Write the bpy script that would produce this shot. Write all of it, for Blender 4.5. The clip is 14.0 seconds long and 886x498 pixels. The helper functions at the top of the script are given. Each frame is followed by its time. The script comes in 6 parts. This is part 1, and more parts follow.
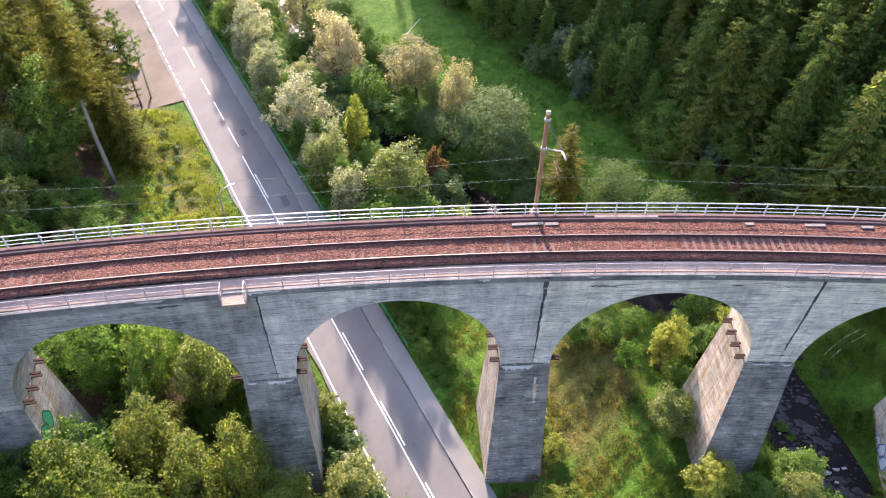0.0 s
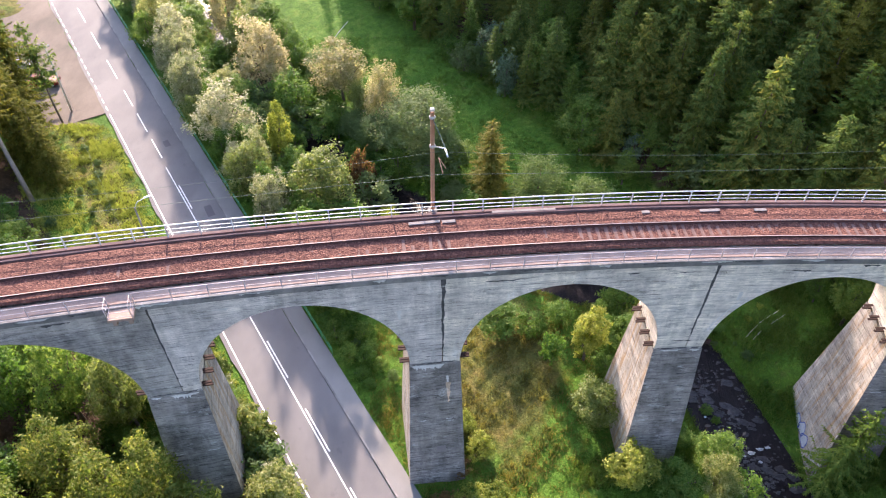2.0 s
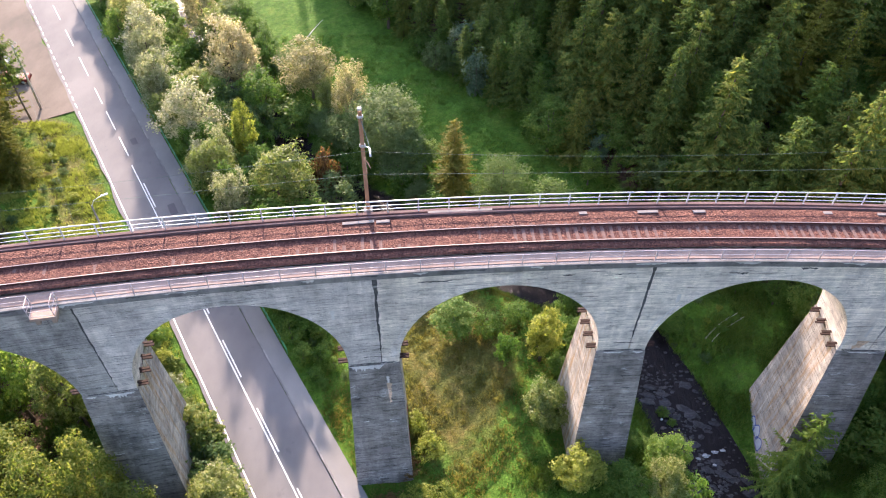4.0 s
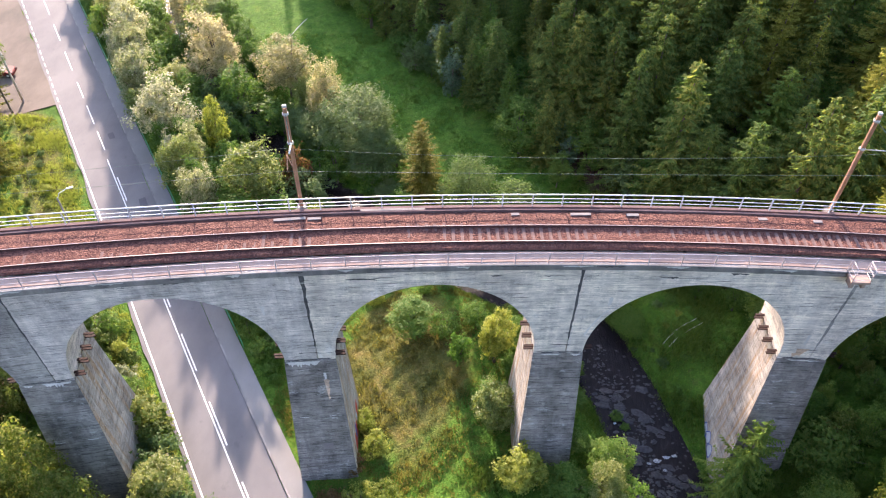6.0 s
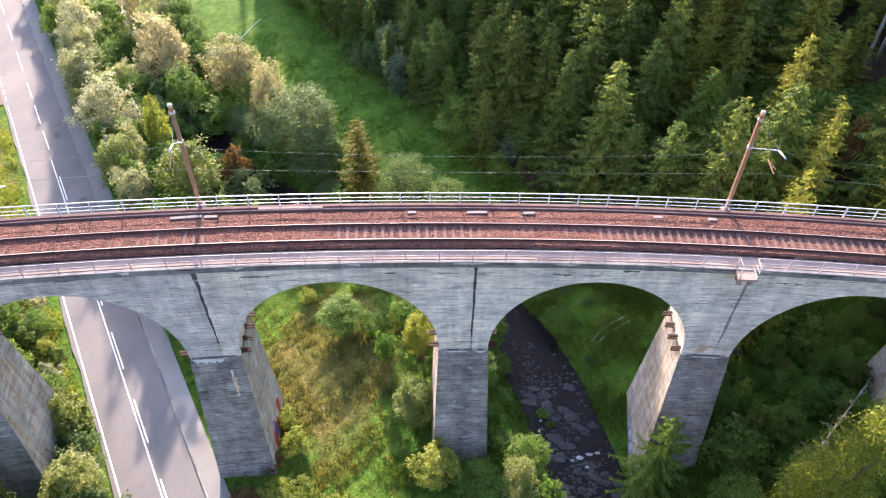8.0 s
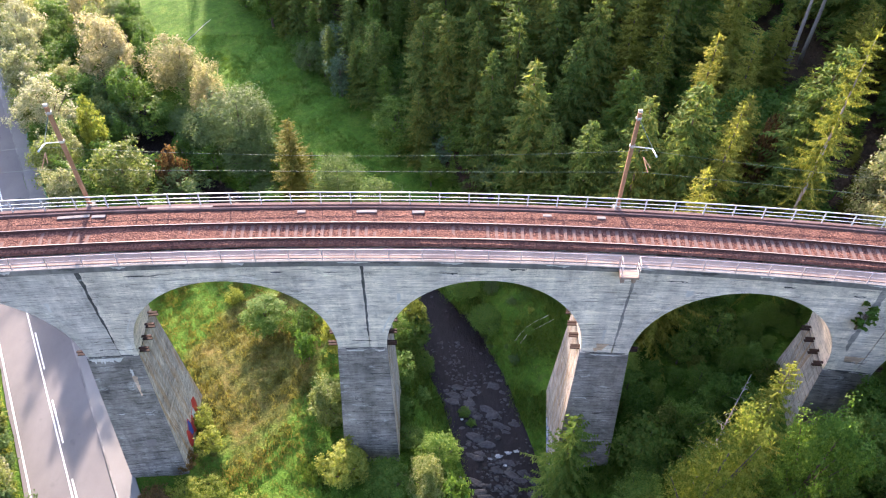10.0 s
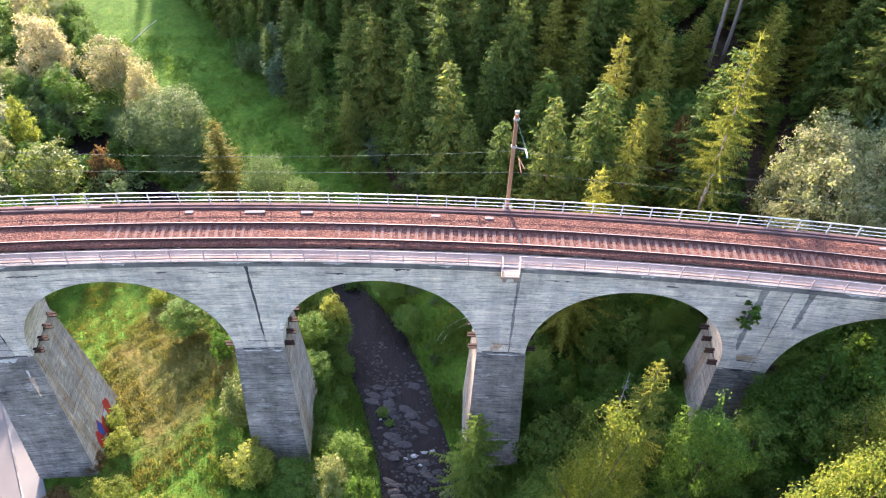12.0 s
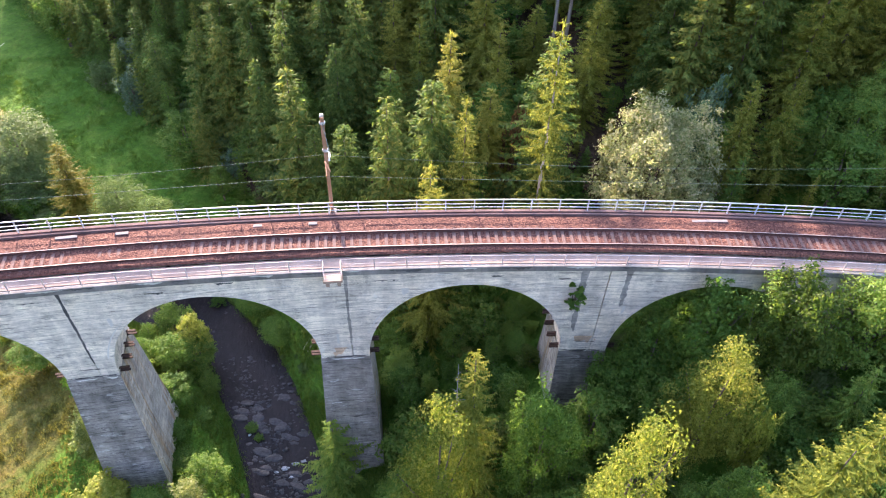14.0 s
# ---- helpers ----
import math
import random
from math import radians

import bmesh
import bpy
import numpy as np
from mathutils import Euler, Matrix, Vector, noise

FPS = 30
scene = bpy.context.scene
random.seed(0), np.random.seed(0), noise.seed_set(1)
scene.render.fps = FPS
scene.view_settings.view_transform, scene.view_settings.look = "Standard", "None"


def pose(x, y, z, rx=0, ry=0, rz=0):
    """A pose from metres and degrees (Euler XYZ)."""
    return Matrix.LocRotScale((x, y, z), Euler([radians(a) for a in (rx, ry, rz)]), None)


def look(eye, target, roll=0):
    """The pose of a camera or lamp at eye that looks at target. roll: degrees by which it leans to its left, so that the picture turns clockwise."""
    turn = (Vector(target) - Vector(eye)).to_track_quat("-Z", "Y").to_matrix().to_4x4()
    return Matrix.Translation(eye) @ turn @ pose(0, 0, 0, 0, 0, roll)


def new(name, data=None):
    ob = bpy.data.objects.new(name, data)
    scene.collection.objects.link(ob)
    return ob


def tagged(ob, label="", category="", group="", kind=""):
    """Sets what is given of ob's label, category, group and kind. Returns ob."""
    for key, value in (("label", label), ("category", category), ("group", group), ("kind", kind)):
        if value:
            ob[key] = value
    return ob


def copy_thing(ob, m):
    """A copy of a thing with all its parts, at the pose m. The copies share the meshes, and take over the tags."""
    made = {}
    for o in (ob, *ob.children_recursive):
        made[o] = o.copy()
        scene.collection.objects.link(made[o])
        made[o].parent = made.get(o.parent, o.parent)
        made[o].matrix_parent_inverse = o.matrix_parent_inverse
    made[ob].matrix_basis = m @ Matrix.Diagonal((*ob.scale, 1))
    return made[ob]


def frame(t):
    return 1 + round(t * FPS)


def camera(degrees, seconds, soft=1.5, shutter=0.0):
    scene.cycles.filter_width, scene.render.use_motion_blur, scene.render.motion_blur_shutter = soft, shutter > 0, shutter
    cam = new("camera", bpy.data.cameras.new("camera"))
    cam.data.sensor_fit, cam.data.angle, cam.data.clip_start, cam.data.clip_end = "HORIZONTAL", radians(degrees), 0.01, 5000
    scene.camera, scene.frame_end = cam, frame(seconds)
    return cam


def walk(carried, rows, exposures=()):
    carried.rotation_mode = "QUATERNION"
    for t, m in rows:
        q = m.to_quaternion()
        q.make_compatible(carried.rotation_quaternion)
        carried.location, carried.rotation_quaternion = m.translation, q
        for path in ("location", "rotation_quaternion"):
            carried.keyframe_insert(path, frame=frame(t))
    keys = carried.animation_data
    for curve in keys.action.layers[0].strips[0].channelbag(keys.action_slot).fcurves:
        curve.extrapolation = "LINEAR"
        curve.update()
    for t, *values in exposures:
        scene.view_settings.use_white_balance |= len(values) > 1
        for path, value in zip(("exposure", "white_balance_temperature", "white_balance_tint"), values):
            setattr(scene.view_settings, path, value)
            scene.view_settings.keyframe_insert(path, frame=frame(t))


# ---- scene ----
cam = camera(62.0, 14.0, soft=1.15)
PATH = [
    (0, (3.781, -1.556, 34.947), (3.702, -0.168, 33.509), 0.9),
    (0.5, (5.01, -1.397, 34.977), (4.952, -0.01, 33.538), 0.7),
    (1, (6.23, -1.392, 34.958), (6.203, -0.001, 33.522), 0.6),
    (1.5, (7.334, -1.404, 34.846), (7.33, -0.01, 33.412), 0.6),
    (2, (8.529, -1.253, 34.748), (8.532, 0.141, 33.313), 0.5),
    (2.5, (9.675, -1.184, 34.668), (9.684, 0.211, 33.234), 0.5),
    (3, (10.743, -1.034, 34.603), (10.758, 0.359, 33.169), 0.6),
    (5.5, (17.191, -0.897, 34.644), (17.147, 0.493, 33.207), 0.6),
    (6, (18.698, -1.046, 34.736), (18.653, 0.346, 33.301), 0.6),
    (6.5, (20.209, -0.949, 34.819), (20.168, 0.441, 33.381), 0.7),
    (7, (21.934, -1.088, 34.844), (21.895, 0.305, 33.409), 0.7),
    (7.5, (23.692, -1.152, 34.912), (23.652, 0.241, 33.477), 0.7),
    (8, (25.522, -1.219, 34.988), (25.485, 0.174, 33.554), 0.8),
    (10.5, (34.77, -1.188, 35.158), (34.743, 0.208, 33.726), 0.9),
    (11, (36.539, -1.224, 35.233), (36.519, 0.174, 33.803), 1.1),
    (11.5, (38.201, -1.31, 35.308), (38.19, 0.088, 33.878), 1.3),
    (12, (40.109, -1.242, 35.344), (40.101, 0.156, 33.914), 1.4),
    (12.5, (41.942, -1.301, 35.416), (41.941, 0.097, 33.986), 1.4),
    (13, (43.818, -1.422, 35.435), (43.856, -0.02, 34.009), 1.5),
    (13.5, (45.66, -1.399, 35.436), (45.761, 0.0, 34.01), 1.6),
    (14, (47.409, -1.379, 35.49), (47.586, 0.012, 34.064), 1.8),
]
walk(cam, [(t, look(eye, target, roll)) for t, eye, target, roll in PATH], [(0, 2.50, 6740, 23), (7, 2.61, 6740, 23), (10.5, 2.82, 6740, 23), (14, 2.97, 6740, 23)])

# ---- light ----
SUN_FROM = Vector((-0.21, 0.98, 0.0)).normalized()
SUN_EL = radians(19.5)
world = bpy.data.worlds.new("sky")
scene.world = world
world.use_nodes = True
wn = world.node_tree
sky = wn.nodes.new("ShaderNodeTexSky")
sky.sky_type = "NISHITA"
sky.sun_disc = False
sky.sun_elevation = SUN_EL
sky.sun_rotation = math.atan2(SUN_FROM.x, SUN_FROM.y)
wn.links.new(sky.outputs[0], wn.nodes["Background"].inputs[0])
wn.nodes["Background"].inputs[1].default_value = 0.15
sun_data = bpy.data.lights.new("sun", "SUN")
sun_data.energy, sun_data.angle, sun_data.color = 3.3, radians(1.6), (1.0, 0.86, 0.70)
sun = new("sun", sun_data)
sun.matrix_world = look(SUN_FROM * 100 * math.cos(SUN_EL) + Vector((0, 0, 100 * math.sin(SUN_EL))), (0, 0, 0))


# ---- materials ----
class Mat:
    """A small node-tree writer round one Principled shader."""

    def __init__(self, name, rough=0.8, metal=0.0, spec=0.4):
        self.m = bpy.data.materials.new(name)
        self.m.use_nodes = True
        self.t = self.m.node_tree
        self.p = self.t.nodes["Principled BSDF"]
        self.p.inputs["Roughness"].default_value = rough
        self.p.inputs["Metallic"].default_value = metal
        self.p.inputs["Specular IOR Level"].default_value = spec
        self.coord = None

    def n(self, kind, **values):
        node = self.t.nodes.new(kind)
        for key, value in values.items():
            node.inputs[key.replace("_", " ")].default_value = value
        return node

    def link(self, a, b):
        self.t.links.new(a, b)

    def where(self, scale=(1, 1, 1), space="Object"):
        if self.coord is None:
            self.coord = self.n("ShaderNodeTexCoord")
        mp = self.n("ShaderNodeMapping")
        mp.inputs["Scale"].default_value = scale
        self.link(self.coord.outputs[space], mp.inputs["Vector"])
        return mp.outputs[0]

    def noise(self, scale, detail=4, rough=0.6, stretch=(1, 1, 1)):
        nd = self.n("ShaderNodeTexNoise", Scale=scale, Detail=detail, Roughness=rough)
        self.link(self.where(stretch), nd.inputs["Vector"])
        return nd.outputs["Fac"]

    def ramp(self, fac, stops):
        r = self.n("ShaderNodeValToRGB")
        e = r.color_ramp.elements
        while len(e) < len(stops):
            e.new(0.5)
        for el, (at, col) in zip(e, stops):
            el.position = at
            el.color = (*col, 1) if len(col) == 3 else col
        self.link(fac, r.inputs[0])
        return r.outputs[0]

    def mix(self, a, b, fac, mode="MIX"):
        mx = self.n("ShaderNodeMix")
        mx.data_type, mx.blend_type = "RGBA", mode
        for sock, v in ((mx.inputs[0], fac), (mx.inputs[6], a), (mx.inputs[7], b)):
            if isinstance(v, (int, float)):
                sock.default_value = v
            elif isinstance(v, tuple):
                sock.default_value = (*v, 1)
            else:
                self.link(v, sock)
        return mx.outputs[2]

    def colour(self, sock):
        if isinstance(sock, tuple):
            self.p.inputs["Base Color"].default_value = (*sock, 1)
        else:
            self.link(sock, self.p.inputs["Base Color"])
        return self

    def bump(self, height, strength=0.5, dist=0.05):
        b = self.n("ShaderNodeBump", Strength=strength, Distance=dist)
        self.link(height, b.inputs["Height"])
        self.link(b.outputs[0], self.p.inputs["Normal"])
        return self

    def math(self, op, a, b):
        md = self.n("ShaderNodeMath")
        md.operation = op
        for sock, v in zip(md.inputs, (a, b)):
            if isinstance(v, (int, float)):
                sock.default_value = v
            else:
                self.link(v, sock)
        return md.outputs[0]


def concrete(name, light, dark, stain, boards=True, soil=0.6, rust=0.0):
    k = Mat(name, 0.88, 0, 0.25)
    base = k.ramp(k.noise(0.35, 5, 0.62), [(0.3, dark), (0.7, light)])
    fine = k.ramp(k.noise(9, 4, 0.7), [(0.25, (0.72, 0.72, 0.72)), (0.75, (1.12, 1.12, 1.12))])
    col = k.mix(base, fine, 0.8, "MULTIPLY")
    streak = k.ramp(k.noise(1.0, 5, 0.65, (1.1, 1.1, 0.07)), [(0.45, (0, 0, 0)), (0.62, (1, 1, 1))])
    col = k.mix(col, stain, k.math("MULTIPLY", streak, 0.34))
    pale = k.ramp(k.noise(0.7, 6, 0.7, (1, 1, 0.35)), [(0.62, (0, 0, 0)), (0.75, (1, 1, 1))])
    col = k.mix(col, tuple(min(1, c * 1.45) for c in light), k.math("MULTIPLY", pale, 0.5))
    if rust:
        run = k.ramp(k.noise(1.0, 4, 0.7, (2.4, 2.4, 0.10)), [(0.50, (0, 0, 0)), (0.62, (1, 1, 1))])
        col = k.mix(col, (0.40, 0.25, 0.13), k.math("MULTIPLY", run, rust))
        wash = k.ramp(k.noise(1.0, 4, 0.7, (3.1, 3.1, 0.16)), [(0.56, (0, 0, 0)), (0.66, (1, 1, 1))])
        col = k.mix(col, (0.80, 0.76, 0.68), k.math("MULTIPLY", wash, 0.45))
    if boards:
        w = k.noise(1.0, 3, 0.7, (0.25, 0.25, 7.0))
        lines = k.ramp(w, [(0.34, (0.68, 0.68, 0.69)), (0.46, (0.95, 0.95, 0.95)), (0.58, (1.04, 1.04, 1.04)), (0.68, (1.22, 1.22, 1.2))])
        col = k.mix(col, lines, 0.85, "MULTIPLY")
        sheet = k.ramp(k.noise(0.55, 5, 0.65, (0.55, 0.55, 1.3)), [(0.36, (0.80, 0.81, 0.82)), (0.5, (1, 1, 1)), (0.64, (1.16, 1.15, 1.12))])
        col = k.mix(col, sheet, 0.9, "MULTIPLY")
        blot = k.ramp(k.noise(1.4, 7, 0.72, (0.7, 0.7, 1.0)), [(0.32, (0.64, 0.65, 0.66)), (0.46, (1, 1, 1)), (0.68, (1.22, 1.21, 1.19))])
        col = k.mix(col, blot, 1.0, "MULTIPLY")
        worn = k.ramp(k.noise(0.24, 5, 0.75), [(0.38, (0, 0, 0)), (0.52, (1, 1, 1))])
        crack = k.ramp(k.noise(1.0, 4, 0.75, (0.6, 0.6, 10.0)), [(0.31 + 0.05 * (soil > 0.8), (0.22, 0.22, 0.23)), (0.39 + 0.05 * (soil > 0.8), (1, 1, 1))])
        col = k.mix(col, crack, worn, "MULTIPLY")
        nick = k.ramp(k.noise(1.0, 2, 0.6, (0.45, 0.45, 22.0)), [(0.35, (0.22, 0.22, 0.23)), (0.40, (1, 1, 1))])
        col = k.mix(col, nick, 0.9, "MULTIPLY")
        damp = k.ramp(k.noise(0.30, 6, 0.75, (1, 1, 0.6)), [(0.50, (1, 1, 1)), (0.66, (0.48, 0.48, 0.5))])
        col = k.mix(col, damp, soil, "MULTIPLY")
        bleach = k.ramp(k.noise(1.3, 6, 0.8, (0.6, 0.6, 1.6)), [(0.58, (0, 0, 0)), (0.66, (1, 1, 1))])
        col = k.mix(col, (0.78, 0.77, 0.74), k.math("MULTIPLY", bleach, 0.42))
        k.bump(w, 0.5, 0.04)
    else:
        k.bump(k.noise(14, 3), 0.3, 0.02)
    k.colour(col)
    return k.m


CONCRETE = concrete("board_marked_concrete", (0.92, 0.83, 0.735), (0.75, 0.68, 0.605), (0.40, 0.36, 0.34), True, 0.4)
OLD_CONCRETE = concrete("old_damp_concrete", (0.52, 0.485, 0.46), (0.36, 0.34, 0.325), (0.15, 0.145, 0.14), True, 0.7)
MID_CONCRETE = concrete("weathered_concrete", (0.80, 0.73, 0.69), (0.62, 0.57, 0.54), (0.28, 0.265, 0.25), True, 0.6)
# Darker fronts and paler sides: part of the light difference sits in these colours
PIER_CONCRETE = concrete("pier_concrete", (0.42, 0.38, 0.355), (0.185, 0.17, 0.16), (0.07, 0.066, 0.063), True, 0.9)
PIER_SIDE = concrete("light_paled_side_concrete", (0.60, 0.545, 0.49), (0.42, 0.385, 0.35), (0.20, 0.185, 0.17), True, 0.5, 0.8)
COPING = concrete("coping_concrete", (0.36, 0.34, 0.325), (0.13, 0.125, 0.125), (0.05, 0.05, 0.05), False)
WALKWAY = concrete("walkway_concrete", (0.47, 0.335, 0.27), (0.31, 0.215, 0.18), (0.17, 0.115, 0.10), False)
# One dark purple-brown for the far kerb, walkway and coping
FAR_EDGE = concrete("purple_brown_edge_concrete", (0.19, 0.125, 0.12), (0.12, 0.075, 0.075), (0.06, 0.04, 0.045), False)
SLAB = concrete("pale_slab_concrete", (0.30, 0.265, 0.26), (0.21, 0.185, 0.18), (0.14, 0.12, 0.118), False)


def ballast_material():
    k = Mat("rusty_ballast", 0.9, 0, 0.2)
    v = k.n("ShaderNodeTexVoronoi", Scale=11.0)
    k.link(k.where(), v.inputs["Vector"])
    hue = k.ramp(v.outputs["Color"], [(0.1, (0.075, 0.034, 0.029)), (0.45, (0.145, 0.064, 0.05)), (0.75, (0.21, 0.10, 0.076)), (1.0, (0.28, 0.155, 0.12))])
    broad = k.ramp(k.noise(0.9, 5, 0.65), [(0.3, (0.58, 0.5, 0.53)), (0.7, (1.0, 0.94, 0.92))])
    k.colour(k.mix(hue, broad, 0.9, "MULTIPLY"))
    h = k.math("ADD", v.outputs["Distance"], k.noise(5, 4, 0.7))
    return k.bump(h, 0.6, 0.1).m


BALLAST = ballast_material()


def plain(name, a, b, scale=4.0, rough=0.6, metal=0.0, spec=0.4, bump=0.2, stretch=(1, 1, 1)):
    k = Mat(name, rough, metal, spec)
    f = k.noise(scale, 5, 0.65, stretch)
    k.colour(k.ramp(f, [(0.3, a), (0.7, b)]))
    k.bump(f, bump, 0.02)
    return k.m


RAIL = plain("rusty_rail_side", (0.06, 0.026, 0.024), (0.12, 0.055, 0.045), 6, 0.7, 0.3)
RAIL_HEAD = plain("worn_rail_head", (0.30, 0.225, 0.20), (0.42, 0.33, 0.30), 3, 0.55, 0.3)
SLEEPER = plain("sleeper_concrete", (0.09, 0.048, 0.043), (0.19, 0.115, 0.10), 3, 0.9)
GALV = plain("pale_painted_steel", (0.50, 0.56, 0.58), (0.70, 0.75, 0.77), 2.5, 0.45, 0.2)
NEAR_PAINT = plain("worn_pale_pink_steel", (0.42, 0.35, 0.36), (0.60, 0.52, 0.52), 2.5, 0.5, 0.1)
DARK_STEEL = plain("dark_rusty_steel", (0.018, 0.010, 0.010), (0.045, 0.02, 0.016), 5, 0.8, 0.2)
POLE = plain("rusty_brown_mast", (0.33, 0.16, 0.09), (0.50, 0.30, 0.19), 3, 0.8, 0.1, stretch=(3, 3, 0.3))
INSULATOR = plain("pale_insulator", (0.55, 0.58, 0.60), (0.75, 0.78, 0.80), 5, 0.3)
WIRE = plain("copper_wire_patina", (0.05, 0.085, 0.075), (0.11, 0.16, 0.14), 3, 0.7, 0.0)
GREEN_PAINT = plain("green_rail_paint", (0.03, 0.20, 0.08), (0.06, 0.32, 0.14), 4, 0.45)
LARCH_BARK = plain("pale_grey_bark", (0.20, 0.18, 0.165), (0.36, 0.33, 0.31), 4, 0.95, 0, 0.2, 0.8, (4, 4, 0.8))
BARK = plain("grey_brown_bark", (0.07, 0.055, 0.045), (0.20, 0.165, 0.14), 5, 0.95, 0, 0.2, 0.8, (4, 4, 0.6))
DEAD_WOOD = plain("bleached_wood", (0.42, 0.39, 0.34), (0.66, 0.62, 0.56), 4, 0.9, 0, 0.2, 0.5)
WHITE_PAINT = plain("worn_white_road_paint", (0.58, 0.58, 0.57), (0.82, 0.82, 0.80), 3, 0.7)
ROCK = plain("stream_rock", (0.015, 0.014, 0.017), (0.06, 0.057, 0.064), 2.5, 0.5, 0, 0.35, 0.9)
FOAM = plain("white_water", (0.06, 0.065, 0.075), (0.55, 0.57, 0.60), 9, 0.5, 0, 0.4, 0.8)


def asphalt_material(name, dark, light, patch):
    k = Mat(name, 0.85, 0, 0.3)
    base = k.ramp(k.noise(0.22, 5, 0.6, (1, 0.5, 1)), [(0.3, dark), (0.7, light)])
    grain = k.ramp(k.noise(30, 3, 0.7), [(0.3, (0.8, 0.8, 0.8)), (0.7, (1.15, 1.15, 1.15))])
    col = k.mix(base, grain, 0.8, "MULTIPLY")
    spot = k.ramp(k.noise(0.6, 4, 0.7), [(0.63, (0, 0, 0)), (0.70, (1, 1, 1))])
    col = k.mix(col, patch, k.math("MULTIPLY", spot, 0.5))
    k.colour(col)
    k.bump(k.noise(40, 2), 0.3, 0.01)
    return k.m


ASPHALT = asphalt_material("road_asphalt", (0.125, 0.12, 0.125), (0.185, 0.175, 0.175), (0.10, 0.098, 0.104))
FOOTWAY = asphalt_material("footway_asphalt", (0.175, 0.17, 0.167), (0.245, 0.236, 0.228), (0.17, 0.165, 0.16))
PATCH = asphalt_material("dark_patch_asphalt", (0.085, 0.083, 0.09), (0.11, 0.107, 0.113), (0.07, 0.07, 0.075))
LAYBY = asphalt_material("layby_gravel", (0.075, 0.06, 0.05), (0.155, 0.122, 0.10), (0.045, 0.04, 0.036))


def ground_material():
    """Grass, dry meadow, forest litter and stony bank by the ground's own cover attribute."""
    k = Mat("meadow_and_forest_floor", 0.95, 0, 0.15)
    att = k.n("ShaderNodeAttribute")
    att.attribute_name = "cover"
    sep = k.n("ShaderNodeSeparateColor")
    k.link(att.outputs["Color"], sep.inputs[0])
    n1, n2 = k.noise(0.5, 6, 0.7), k.noise(5.0, 4, 0.7)
    lush = k.ramp(n1, [(0.25, (0.04, 0.105, 0.012)), (0.5, (0.075, 0.17, 0.02)), (0.75, (0.14, 0.215, 0.034))])
    dry = k.ramp(n1, [(0.25, (0.065, 0.095, 0.02)), (0.5, (0.125, 0.125, 0.033)), (0.75, (0.215, 0.155, 0.052))])
    litter = k.ramp(n1, [(0.25, (0.05, 0.035, 0.024)), (0.55, (0.10, 0.065, 0.045)), (0.8, (0.05, 0.07, 0.024))])
    stony = k.ramp(n2, [(0.25, (0.018, 0.015, 0.017)), (0.5, (0.042, 0.034, 0.035)), (0.8, (0.10, 0.085, 0.085))])
    blot = k.ramp(k.noise(0.16, 4, 0.7), [(0.35, (0, 0, 0)), (0.65, (1, 1, 1))])
    rag = k.math("SUBTRACT", blot, 0.5)
    def edge(channel):
        return k.ramp(k.math("ADD", channel, k.math("MULTIPLY", rag, 0.5)), [(0.35, (0, 0, 0)), (0.65, (1, 1, 1))])
    col = k.mix(lush, dry, edge(sep.outputs[0]))
    col = k.mix(col, litter, edge(sep.outputs[1]))
    col = k.mix(col, stony, edge(sep.outputs[2]))
    tuft = k.ramp(n2, [(0.3, (0.6, 0.6, 0.6)), (0.7, (1.25, 1.25, 1.25))])
    col = k.mix(col, tuft, 0.85, "MULTIPLY")
    clump = k.ramp(k.noise(1.3, 5, 0.7), [(0.32, (0.62, 0.66, 0.6)), (0.5, (1, 1, 1)), (0.68, (1.28, 1.2, 1.15))])
    col = k.mix(col, clump, 0.9, "MULTIPLY")
    bare = k.ramp(k.noise(0.33, 6, 0.75), [(0.60, (0, 0, 0)), (0.70, (1, 1, 1))])
    k.colour(k.mix(col, (0.15, 0.12, 0.05), k.math("MULTIPLY", bare, 0.45)))
    return k.bump(n2, 1.0, 0.25).m


GROUND = ground_material()


def water_material():
    k = Mat("dark_stream_water", 0.3, 0, 0.16)
    f = k.noise(1.6, 5, 0.65, (1, 0.6, 1))
    k.colour(k.ramp(f, [(0.3, (0.006, 0.004, 0.005)), (0.6, (0.014, 0.010, 0.012)), (0.78, (0.04, 0.033, 0.037))]))
    k.bump(k.noise(3.0, 5, 0.7, (1, 0.5, 1)), 0.9, 0.12)
    return k.m


WATER = water_material()


def leaf_material(name, dark, mid, light, glow=0.5, gloss=0.6, patchy=0.35, island=0.45, spec=0.2):
    """Foliage: colour drifts from plant to plant and from leaf to leaf; light shines through."""
    k = Mat(name, gloss, 0, spec)
    geo, info = k.n("ShaderNodeNewGeometry"), k.n("ShaderNodeObjectInfo")
    f = k.math("ADD", k.math("ADD", k.math("MULTIPLY", geo.outputs["Random Per Island"], island), 0.225 - island / 2), k.math("MULTIPLY", info.outputs["Random"], 0.30))
    f = k.math("ADD", f, k.math("SUBTRACT", k.math("MULTIPLY", k.noise(0.55, 3, 0.6), patchy), 0.5 * patchy - 0.175))
    col = k.ramp(f, [(0.15, dark), (0.5, mid), (0.9, light)])
    k.colour(col)
    tr = k.n("ShaderNodeBsdfTranslucent")
    k.link(k.mix(col, (1.55, 1.5, 1.0), 1.0, "MULTIPLY"), tr.inputs["Color"])
    ms = k.n("ShaderNodeMixShader")
    ms.inputs[0].default_value = glow
    k.link(k.p.outputs[0], ms.inputs[1])
    k.link(tr.outputs[0], ms.inputs[2])
    k.link(ms.outputs[0], k.t.nodes["Material Output"].inputs["Surface"])
    return k.m


